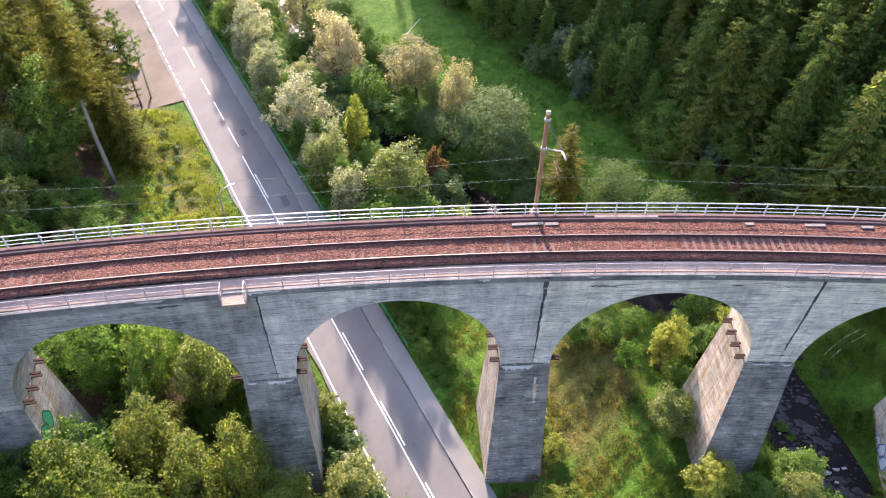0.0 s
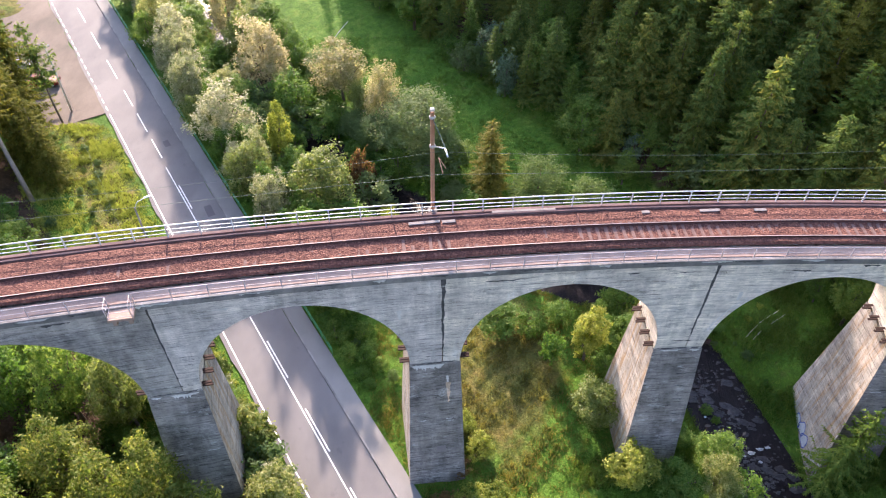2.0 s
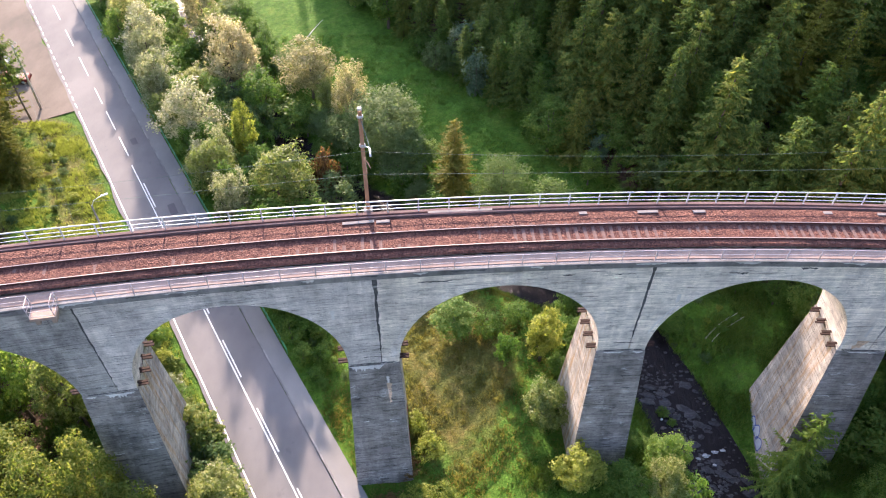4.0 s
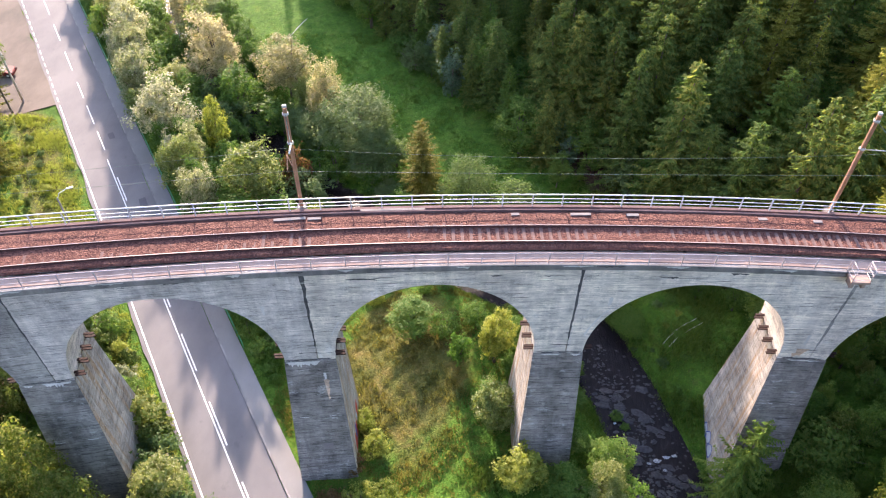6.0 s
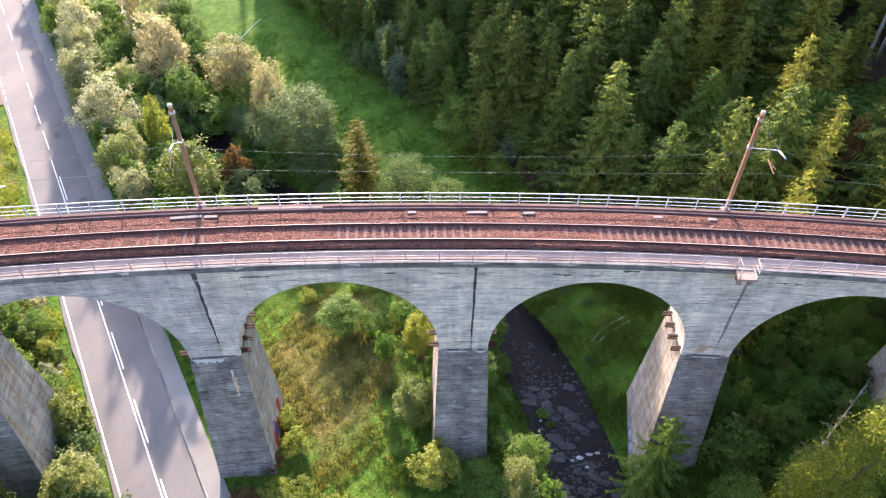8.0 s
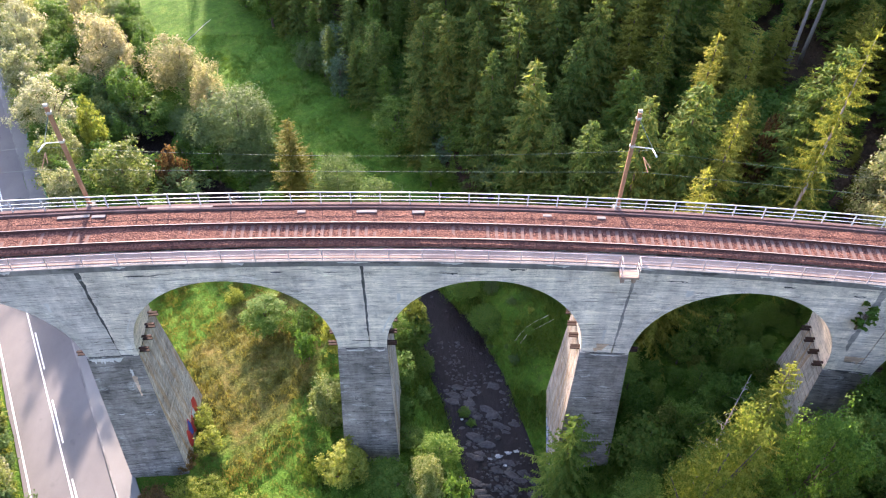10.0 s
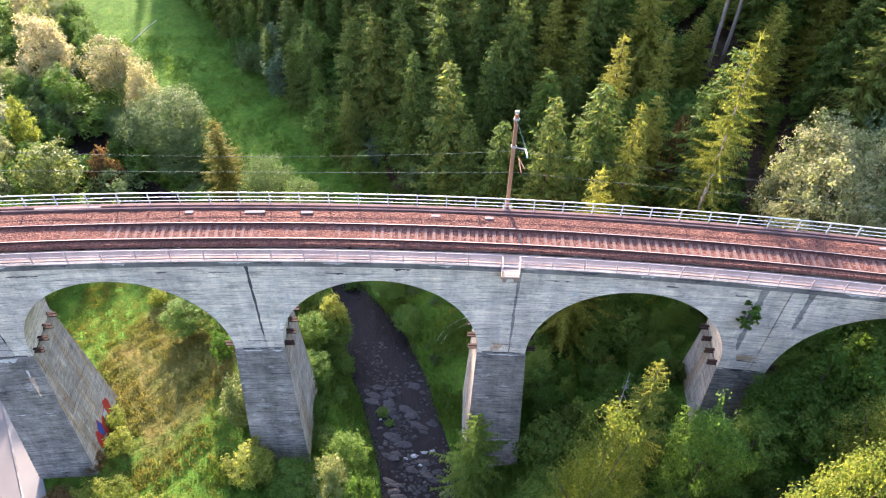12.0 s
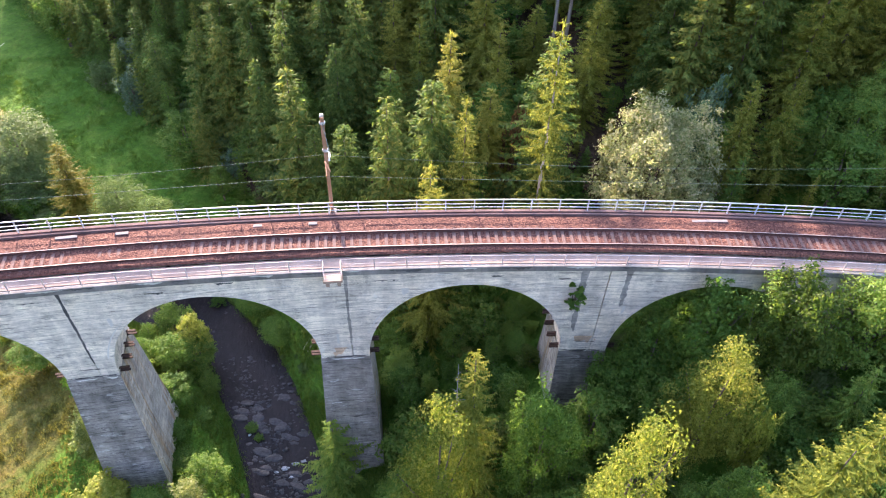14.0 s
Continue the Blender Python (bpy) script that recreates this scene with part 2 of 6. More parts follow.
NEEDLE_LARCH = leaf_material("golden_larch_needles", (0.055, 0.08, 0.014), (0.13, 0.14, 0.022), (0.25, 0.22, 0.042), 0.45, spec=0.08)
NEEDLE = leaf_material("spruce_needles", (0.052, 0.105, 0.03), (0.112, 0.175, 0.046), (0.225, 0.235, 0.06), 0.45, spec=0.06)
NEEDLE_BRIGHT = leaf_material("fresh_spruce_needles", (0.05, 0.11, 0.026), (0.105, 0.19, 0.042), (0.20, 0.265, 0.062), 0.5, spec=0.08)
NEEDLE_OLIVE = leaf_material("olive_needles", (0.05, 0.08, 0.016), (0.11, 0.125, 0.026), (0.20, 0.19, 0.045), 0.45, spec=0.06)
NEEDLE_GOLD = leaf_material("sunny_spruce_needles", (0.085, 0.13, 0.028), (0.19, 0.22, 0.044), (0.34, 0.32, 0.08), 0.5, spec=0.06)
LEAF = leaf_material("green_leaves", (0.036, 0.098, 0.018), (0.085, 0.178, 0.032), (0.18, 0.25, 0.06), 0.5)
# Leaf colour raised to make up for the light missing under the arches
LEAF_NEAR = leaf_material("shade_lifted_leaves", (0.05, 0.125, 0.025), (0.12, 0.22, 0.042), (0.26, 0.325, 0.08), 0.5)
LEAF_FRESH = leaf_material("fresh_green_leaves", (0.036, 0.077, 0.013), (0.09, 0.142, 0.025), (0.225, 0.24, 0.066), 0.5)
# Sun highlights on the crowns are put into the pale and cream tones
LEAF_PALE = leaf_material("highlight_pale_leaves", (0.06, 0.11, 0.038), (0.235, 0.265, 0.155), (0.64, 0.61, 0.52), 0.5, 0.55, island=0.28, spec=0.25)
LEAF_TAN = leaf_material("highlight_cream_leaves", (0.08, 0.115, 0.035), (0.235, 0.235, 0.12), (0.56, 0.50, 0.36), 0.5, 0.55, island=0.28, spec=0.25)
LEAF_LIGHT = leaf_material("light_green_leaves", (0.05, 0.105, 0.022), (0.155, 0.205, 0.058), (0.39, 0.385, 0.19), 0.5, 0.5, island=0.3, spec=0.3)
# The white of the sunlit side is mixed into the leaf colour itself
LEAF_BIG = leaf_material("highlight_white_leaves", (0.045, 0.10, 0.034), (0.13, 0.19, 0.07), (0.50, 0.455, 0.31), 0.5, 0.5, island=0.24, spec=0.2)
LEAF_WILLOW = leaf_material("grey_willow_leaves", (0.045, 0.095, 0.032), (0.09, 0.15, 0.056), (0.175, 0.225, 0.105), 0.45, 0.6, island=0.2, spec=0.12)
LEAF_BLUE = leaf_material("bluish_leaves", (0.04, 0.09, 0.05), (0.09, 0.16, 0.10), (0.19, 0.26, 0.18), 0.4, 0.5)
LEAF_SUNNY = leaf_material("sunny_fine_leaves", (0.065, 0.12, 0.022), (0.15, 0.195, 0.034), (0.30, 0.30, 0.074), 0.5, spec=0.06)
LEAF_LIME = leaf_material("yellow_green_leaves", (0.085, 0.135, 0.022), (0.175, 0.225, 0.04), (0.33, 0.345, 0.085), 0.5)
LEAF_RUST = leaf_material("autumn_leaves", (0.065, 0.04, 0.02), (0.13, 0.08, 0.035), (0.23, 0.145, 0.06), 0.4)
GRASS = leaf_material("grass_blades", (0.04, 0.10, 0.012), (0.085, 0.165, 0.024), (0.17, 0.22, 0.045), 0.35, 0.6, island=0.25)
GRASS_VERGE = leaf_material("verge_grass_blades", (0.11, 0.175, 0.025), (0.21, 0.27, 0.045), (0.35, 0.365, 0.10), 0.35, 0.6, island=0.25)


# ---- mesh helpers ----
def obj(name, verts, faces, mat, parent=None, label="", smooth=False):
    me = bpy.data.meshes.new(name)
    me.from_pydata([tuple(v) for v in verts], [], faces)
    for m in mat if isinstance(mat, list) else [mat]:
        me.materials.append(m)
    if smooth:
        me.polygons.foreach_set("use_smooth", [True] * len(me.polygons))
    ob = new(name, me)
    if parent:
        ob.parent = parent
    if label:
        tagged(ob, label)
    return ob


def share(name, ob, parent, m):
    """Another object on the same mesh."""
    o = new(name, ob.data)
    o.parent = parent
    o.matrix_basis = m
    return o


def empty(name, at, label, category, group="", kind=""):
    e = new(name)
    e.empty_display_size = 0.2
    e.location = at
    return tagged(e, label, category, group, kind)


def box_geo(size, bevel=0.0, at=(0, 0, 0)):
    bm = bmesh.new()
    bmesh.ops.create_cube(bm, size=1)
    for v in bm.verts:
        v.co = Vector((v.co.x * size[0] + at[0], v.co.y * size[1] + at[1], v.co.z * size[2] + at[2]))
    if bevel:
        bmesh.ops.bevel(bm, geom=list(bm.edges), offset=bevel, segments=1, affect="EDGES")
    vs = [v.co.copy() for v in bm.verts]
    bm.verts.index_update()
    fs = [[v.index for v in f.verts] for f in bm.faces]
    bm.free()
    return vs, fs


def box(name, size, mat, parent, at=(0, 0, 0), bevel=0.0, label=""):
    vs, fs = box_geo(size, bevel)
    o = obj(name, vs, fs, mat, parent, label)
    o.location = at
    return o


def tube_geo(points, radii, sides=8, cap=True):
    """A tube along points, with a radius at each."""
    vs, fs = [], []
    pts = [Vector(p) for p in points]
    for i, p in enumerate(pts):
        d = (pts[min(i + 1, len(pts) - 1)] - pts[max(i - 1, 0)]).normalized()
        a = d.orthogonal().normalized() if abs(d.z) > 0.95 else d.cross(Vector((0, 0, 1))).normalized()
        b = d.cross(a)
        r = radii[i] if isinstance(radii, (list, tuple)) else radii
        for j in range(sides):
            t = 2 * math.pi * j / sides
            vs.append(p + (a * math.cos(t) + b * math.sin(t)) * r)
    for i in range(len(pts) - 1):
        for j in range(sides):
            k = (j + 1) % sides
            fs.append([i * sides + j, i * sides + k, (i + 1) * sides + k, (i + 1) * sides + j])
    if cap:
        fs.append(list(range(sides))[::-1])
        fs.append([(len(pts) - 1) * sides + j for j in range(sides)])
    return vs, fs


def tube(name, points, radii, mat, parent=None, sides=8, label=""):
    vs, fs = tube_geo(points, radii, sides)
    return obj(name, vs, fs, mat, parent, label, smooth=sides > 5)


def joined(parts):
    vs, fs = [], []
    for v, f in parts:
        n = len(vs)
        vs += list(v)
        fs += [[i + n for i in q] for q in f]
    return vs, fs


# ---- the plan ----
R, XC, YV = 297.0, 45.0, 32.05
YC = YV - R


GRADE, TIGHT = -0.023, 0.000195


def fall(s):
    """The line falls gently along its length."""
    return GRADE * (s + 14)


def B(s, w, z):
    """A place on the viaduct: s along it, w across from the near coping's edge, z up from the coping."""
    a = s / R
    w = w - TIGHT * (s + 14) ** 2
    return Vector((XC + (R + w) * math.sin(a), YC + (R + w) * math.cos(a), z + fall(s)))


def Bm(s, w, z):
    """The pose at that place: x along, y across, z up."""
    p = B(s, w, z)
    return Matrix.Translation(p) @ Matrix.Rotation(-s / R, 4, "Z")


ROAD_O, ROAD_D, ROAD_N = Vector((1.4, 26.4)), Vector((-0.532, 0.847)).normalized(), Vector((0.847, 0.532)).normalized()
ROAD_Z = -24.0


def road(s, off, z=ROAD_Z):
    p = ROAD_O + ROAD_D * s + ROAD_N * off
    return Vector((p.x, p.y, z))


STREAM = [(46, -40, -30.5), (43, 5, -29.4), (40, 22, -28.7), (38, 32, -28.1), (35.5, 40, -27.7), (32.5, 46.5, -27.4), (27.5, 52, -27.1), (19, 56.5, -26.8), (8, 62, -26.5),
          (-4, 71, -26.2), (-14, 84, -25.9), (-24, 99, -25.6), (-34, 116, -25.2), (-60, 160, -24.4), (-120, 260, -22)]


def smooth01(t):
    t = np.clip(t, 0, 1)
    return t * t * (3 - 2 * t)


def stream_at(x, y):
    """Distance to the stream's line, and its water level there."""
    best, level = np.full(np.shape(x), 1e9), np.zeros(np.shape(x))
    for (ax, ay, az), (bx, by, bz) in zip(STREAM, STREAM[1:]):
        lx, ly = bx - ax, by - ay
        t = np.clip(((x - ax) * lx + (y - ay) * ly) / (lx * lx + ly * ly), 0, 1)
        d = np.hypot(x - ax - t * lx, y - ay - t * ly)
        near = d < best
        best, level = np.where(near, d, best), np.where(near, az + t * (bz - az), level)
    return best, level


def wobble(x, y):
    return (np.sin(x * 0.31 + 1.3 * np.sin(y * 0.17)) + np.sin(y * 0.37 + 1.1 * np.sin(x * 0.23 + 2)) + 0.6 * np.sin(x * 0.9 + y * 0.7) + 0.4 * np.sin(1.7 * x - 1.3 * y)) / 3


def height(x, y):
    x, y = np.asarray(x, float), np.asarray(y, float)
    off = (x - ROAD_O.x) * ROAD_N.x + (y - ROAD_O.y) * ROAD_N.y
    along = (x - ROAD_O.x) * ROAD_D.x + (y - ROAD_O.y) * ROAD_D.y
    h = np.full(x.shape, -24.3)
    # valley floor between road and hill
    hill = (x - 27) * 0.809 + (y - 69) * 0.588
    near = 0.5 * smooth01((48 - y) / 14)
    climb = np.maximum(0, hill - 1) * 0.50
    right = np.maximum(0, x - 47) * 0.47
    blend = smooth01((50 - y) / 16)
    h = h + 1.3 * smooth01((hill + 22) / 22) * (1 - blend) + climb * (1 - blend) + right * blend
    # left hillside
    left = np.maximum(0, -off - 13)
    h = h + 0.9 * smooth01((-off - 4) / 8) + left * 0.30 + np.maximum(0, left - 20) * 0.35
    # the banks that carry the line at both ends
    s_line = np.arctan2(x - XC, y - YC) * R
    w_line = np.hypot(x - XC, y - YC) - R
    bank = smooth01((s_line - 33) / 12) + smooth01((-86 - s_line) / 12)
    side = np.maximum(0, np.abs(w_line - 2.7) - 4.5)
    h = np.maximum(h, bank * (24.6 - side * 0.62) - 27.2)
    h = h + 0.28 * wobble(x, y) * smooth01((np.abs(off - 0.8) - 5) / 4) + 0.09 * np.sin(3.1 * x + 2 * np.sin(2.3 * y)) * smooth01((np.abs(off - 0.8) - 5) / 4)
    # road bed
    k = smooth01((np.abs(off - 0.85) - 4.6) / 2.2)
    h = k * h + (1 - k) * (ROAD_Z - 0.12)
    lay = smooth01((along - 64) / 4) * smooth01((104 - along) / 4) * smooth01((off + 17) / 3) * (off < 0)
    h = h * (1 - lay) + lay * (ROAD_Z - 0.10)
    # stream bed
    d, level = stream_at(x, y)
    cut = 1 - smooth01((d - 2.8) / 4.2)
    h = h * (1 - cut) + np.minimum(h, level - 0.45) * cut
    return np.minimum(h, np.where(np.abs(w_line - 2.7) < 4.6, -3.4, 1e9))


def ground_z(x, y):
    return float(height(np.array([x]), np.array([y]))[0])


# ---- ground, road, stream ----
def spaced(lo, hi, step, reach):
    mid = list(np.arange(lo, hi + 0.01, step))
    out, d, x = [], step, 0.0
    while x < reach:
        d *= 1.35
        x += d
        out.append(x)
    return np.array([lo - o for o in out[::-1]] + mid + [hi + o for o in out])


def make_ground():
    xs, ys = spaced(-62, 104, 1.0, 900), spaced(6, 128, 1.0, 900)
    gx, gy = np.meshgrid(xs, ys)
    gz = height(gx, gy)
    verts = np.stack([gx.ravel(), gy.ravel(), gz.ravel()], 1).tolist()
    nx, ny = len(xs), len(ys)
    faces = [[j * nx + i, j * nx + i + 1, (j + 1) * nx + i + 1, (j + 1) * nx + i] for j in range(ny - 1) for i in range(nx - 1)]
    ob = obj("ground", verts, faces, GROUND, None, smooth=True)
    tagged(ob, "grassy valley floor and wooded hillsides with a dry meadow", "ground", kind="structure")
    x, y = gx.ravel(), gy.ravel()
    off = (x - ROAD_O.x) * ROAD_N.x + (y - ROAD_O.y) * ROAD_N.y
    d, _ = stream_at(x, y)
    hill = (x - 27) * 0.809 + (y - 69) * 0.588
    dry = np.clip(1 - np.hypot((x - 14) / 9, (y - 40) / 13), 0, 1) * 1.6 + np.clip(1 - np.abs(off + 8) / 6, 0, 1) * 0.95 + np.clip(1 - np.hypot((x - 6) / 9, (y - 98) / 10), 0, 1) * 0.4
    litter = smooth01((hill - 1.5) / 3) * smooth01((y - 44) / 8) + 0.25 * smooth01((x - 50) / 5) * smooth01((50 - y) / 6) + smooth01((-off - 13) / 4)
    litter = litter + smooth01((off - 5.5) / 2) * smooth01((-hill - 22) / 4) * smooth01((y - 48) / 5) * 0.7
    stony = 1 - smooth01((d - 2.6) / 1.3)
    col = np.stack([np.clip(dry, 0, 1), np.clip(litter, 0, 1), np.clip(stony, 0, 1), np.ones_like(x)], 1)
    att = ob.data.color_attributes.new("cover", "FLOAT_COLOR", "POINT")
    att.data.foreach_set("color", col.ravel())
    return ob


make_ground()


def road_strip(name, s0, s1, o0, o1, z, mat, parent=None, label="", thick=0.1, step=4.0, wob=0.0):
    n = max(1, int(abs(s1 - s0) / step))
    vs, fs = [], []
    for i in range(n + 1):
        s = s0 + (s1 - s0) * i / n
        e = wob * noise.noise((s * 0.35, o0, 0))
        for o, zz in ((o0 + e, z), (o1 + e * 0.6, z), (o1 + e * 0.6, z - thick), (o0 + e, z - thick)):
            vs.append(road(s, o, zz))
    for i in range(n):
        for j in range(4):
            k = (j + 1) % 4
            fs.append([i * 4 + j, (i + 1) * 4 + j, (i + 1) * 4 + k, i * 4 + k])
    fs += [[3, 2, 1, 0], [n * 4 + j for j in range(4)]]
    return obj(name, vs, fs, mat, parent, label)


carriageway = road_strip("road", -80, 240, -3.45, 3.15, ROAD_Z, ASPHALT, wob=0.25, step=1.5)
tagged(carriageway, "two-lane grey asphalt road with white markings", "road", kind="structure")
edge = road_strip("edge_line", -80, 66, -3.12, -2.98, ROAD_Z + 0.006, WHITE_PAINT, carriageway, thick=0.004)
for i in range(20):
    road_strip("edge_line", 67 + i * 2.0, 68.1 + i * 2.0, -3.12, -2.98, ROAD_Z + 0.006, WHITE_PAINT, carriageway, thick=0.004)
road_strip("centre_line", -80, 51.0, -0.10, 0.03, ROAD_Z + 0.006, WHITE_PAINT, carriageway, thick=0.004)
for k in range(-9, 3):
    road_strip("centre_dash", 14.3 + 9.05 * k, 19.4 + 9.05 * k, 0.19, 0.33, ROAD_Z + 0.006, WHITE_PAINT, carriageway, thick=0.004)
for a, b in ((42.0, 46.9), (53.1, 57.6), (59.4, 64.2), (66.3, 70.6), (74.2, 79.9), (83.7, 89.1), (92.8, 98), (102, 107), (111, 116), (120, 125)):
    road_strip("centre_dash", a, b, 0.05 if a > 50 else 0.19, 0.19 if a > 50 else 0.33, ROAD_Z + 0.006, WHITE_PAINT, carriageway, thick=0.004)
for s0, s1, o0, o1 in ((39.6, 41.6, 1.5, 2.3), (36.0, 37.8, 1.7, 2.2), (55.0, 56.4, 1.2, 1.9)):
    road_strip("asphalt_patch", s0, s1, o0, o1, ROAD_Z + 0.004, PATCH, carriageway, thick=0.003, wob=0.2, step=0.3)
kerb = road_strip("kerb", -80, 240, 3.15, 3.30, ROAD_Z + 0.11, COPING, thick=0.3)
tagged(kerb, "dark weathered concrete kerb along the footway", "kerb", kind="structure")
foot = road_strip("footway", -80, 240, 3.30, 4.95, ROAD_Z + 0.10, FOOTWAY, thick=0.3)
tagged(foot, "pale grey asphalt footway beside the road", "pavement", kind="structure")
layby = road_strip("layby", 66.5, 106, -11, -3.44, ROAD_Z - 0.006, LAYBY, wob=1.0, step=1.0)
tagged(layby, "brownish gravel lay-by beside the road", "pavement", kind="structure")


def guard_fence(s0, s1):
    e = empty("guard_rail", road(s0, 5.05), "green painted tubular guard rail along the footway", "railing")
    inv = Matrix.Translation(-e.location)
    for z in (0.55, 1.05):
        tube("rail", [inv @ road(s0 + i * (s1 - s0) / 20, 5.05, ROAD_Z + z) for i in range(21)], 0.045, GREEN_PAINT, e, 6)
    post = None
    n = int((s1 - s0) / 2.5)
    for i in range(n + 1):
        p = inv @ road(s0 + (s1 - s0) * i / n, 5.05, ROAD_Z - 0.15)
        if post is None:
            post = tube("post", [(0, 0, 0), (0, 0, 1.2)], 0.05, GREEN_PAINT, e, 6)
            post.location = p
        else:
            share("post", post, e, Matrix.Translation(p))


guard_fence(14.5, 122)


def make_stream():
    pts = []
    for (ax, ay, az), (bx, by, bz) in zip(STREAM, STREAM[1:]):
        n = max(2, int(math.hypot(bx - ax, by - ay) / 1.5))
        pts += [Vector((ax + (bx - ax) * i / n, ay + (by - ay) * i / n, az + (bz - az) * i / n)) for i in range(n)]
    vs, fs, across = [], [], 9
    for i, p in enumerate(pts):
        d = pts[min(i + 1, len(pts) - 1)] - pts[max(0, i - 1)]
        side = Vector((d.y, -d.x, 0)).normalized()
        for j in range(across):
            q = p + side * ((j / (across - 1) - 0.5) * (7.0 if p.y < 58 else 4.0))
            vs.append((q.x, q.y, q.z + 0.05 * noise.noise(q * 0.8)))
    for i in range(len(pts) - 1):
        for j in range(across - 1):
            a = i * across + j
            fs.append([a, a + across, a + across + 1, a + 1])
    return tagged(obj("stream", vs, fs, WATER, None, smooth=True), "shallow dark stream over a stony bed", "water", kind="structure")


make_stream()


# ---- the viaduct ----
PITCH, SPRING, CROWN = 18.25, -10.14, -2.1
PIERS = [-55.2 + PITCH * k for k in range(-1, 6)]
HALF = 1.82
DECK_W = 5.6


def face_w(z):
    return 0.34 - 0.024 * z


def back_w(z):
    return DECK_W - 0.34 + 0.024 * z


viaduct = empty("railway_viaduct", B(-18.7, 2.7, -24), "tall weathered concrete arch viaduct carrying a curved single track", "viaduct")
VINV = Matrix.Translation(-viaduct.location)


def arch_bay(s0, s1, left, right, mat):
    """One bay between two joints: spandrels, arch barrel and deck body, with the opening cut through."""
    mid, half = (left + right) / 2, (right - left) / 2 - HALF
    st = [(s0, SPRING), (mid - half, SPRING)]
    n = 36
    for i in range(n + 1):
        t = math.pi * (1 - i / n)
        c, q = math.cos(t), math.sin(t)
        st.append((mid + half * c, SPRING + (CROWN - SPRING) * q ** 0.94))
    st += [(mid + half, SPRING), (s1, SPRING)]
    vs, fs = [], []
    rows = 5
    for s, zb in st:
        for j in range(rows + 1):
            z = -0.30 + (zb + 0.30) * j / rows
            vs.append(VINV @ B(s, face_w(z), z))
        for j in range(rows + 1):
            z = zb + (-0.30 - zb) * j / rows
            vs.append(VINV @ B(s, back_w(z), z))
    m = 2 * (rows + 1)
    for i in range(len(st) - 1):
        if abs(st[i][0] - st[i + 1][0]) < 1e-6 and abs(st[i][1] - st[i + 1][1]) < 1e-6:
            continue
        for j in range(m):
            k = (j + 1) % m
            fs.append([i * m + j, i * m + k, (i + 1) * m + k, (i + 1) * m + j])
    fs.append(list(range(m))[::-1])
    fs.append([(len(st) - 1) * m + j for j in range(m)])
    return obj("arch_bay", vs, fs, mat, viaduct)


def arch_ring(left, right, mat):
    """The ring of the arch, a little proud of the spandrel, thicker towards the springing."""
    mid, half = (left + right) / 2, (right - left) / 2 - HALF
    vs, fs, n = [], [], 40
    for i in range(n + 1):
        t = math.pi * (1 - (i + 0.6) / (n + 1.2))
        c, q = math.cos(t), math.sin(t)
        z = SPRING + (CROWN - SPRING) * q ** 0.94
        grow = 0.62 + 0.55 * (1 - q)
        s2, z2 = mid + (half + grow * abs(c)) * c, z + grow * max(0.25, q)
        s2 = max(left + JOINT + 0.1, min(right + JOINT - 0.1, s2))
        for s, zz, out in ((mid + half * c, z, 0.0), (mid + half * c, z, 0.022), (s2, z2, 0.022), (s2, z2, -0.01)):
            vs.append(VINV @ B(s, face_w(zz) - out, zz))
    fs = [[i * 4 + j, (i + 1) * 4 + j, (i + 1) * 4 + j + 1, i * 4 + j + 1] for i in range(n) for j in range(3)]
    return obj("arch_ring", vs, fs, mat, viaduct)


JOINT = 0.55
BAY_MATS = [OLD_CONCRETE, MID_CONCRETE] + [CONCRETE] * 5
for a, b, m in zip(PIERS, PIERS[1:], BAY_MATS):
    arch_ring(a, b, m)
arch_ring(PIERS[0] - PITCH, PIERS[0], OLD_CONCRETE)
for a, b, m in zip(PIERS, PIERS[1:], BAY_MATS):
    arch_bay(a + JOINT + 0.035, b + JOINT - 0.035, a, b, m)
arch_bay(PIERS[0] - PITCH + JOINT + 0.035, PIERS[0] + JOINT - 0.035, PIERS[0] - PITCH, PIERS[0], OLD_CONCRETE)


def solid_along(name, s0, s1, section, mat, parent, step=1.0, label="", inv=VINV):
    """A closed cross-section (w, z) carried along the curve."""
    n = max(1, int(round((s1 - s0) / step)))
    m = len(section)
    vs = [inv @ B(s0 + (s1 - s0) * i / n, w, z) for i in range(n + 1) for w, z in section]
    fs = [[i * m + j, i * m + (j + 1) % m, (i + 1) * m + (j + 1) % m, (i + 1) * m + j] for i in range(n) for j in range(m)]
    fs += [list(range(m))[::-1], [n * m + j for j in range(m)]]
    return obj(name, vs, fs, mat, parent, label)


# solid ends where the line runs into the banks
for s0, s1 in ((PIERS[-1] + JOINT + 0.035, 75.0), (-112.0, PIERS[0] - PITCH + JOINT - 0.035)):
    solid_along("abutment", s0, s1, [(0.34, -0.3), (0.58, SPRING), (DECK_W - 0.58, SPRING), (DECK_W - 0.34, -0.3)], CONCRETE, viaduct)


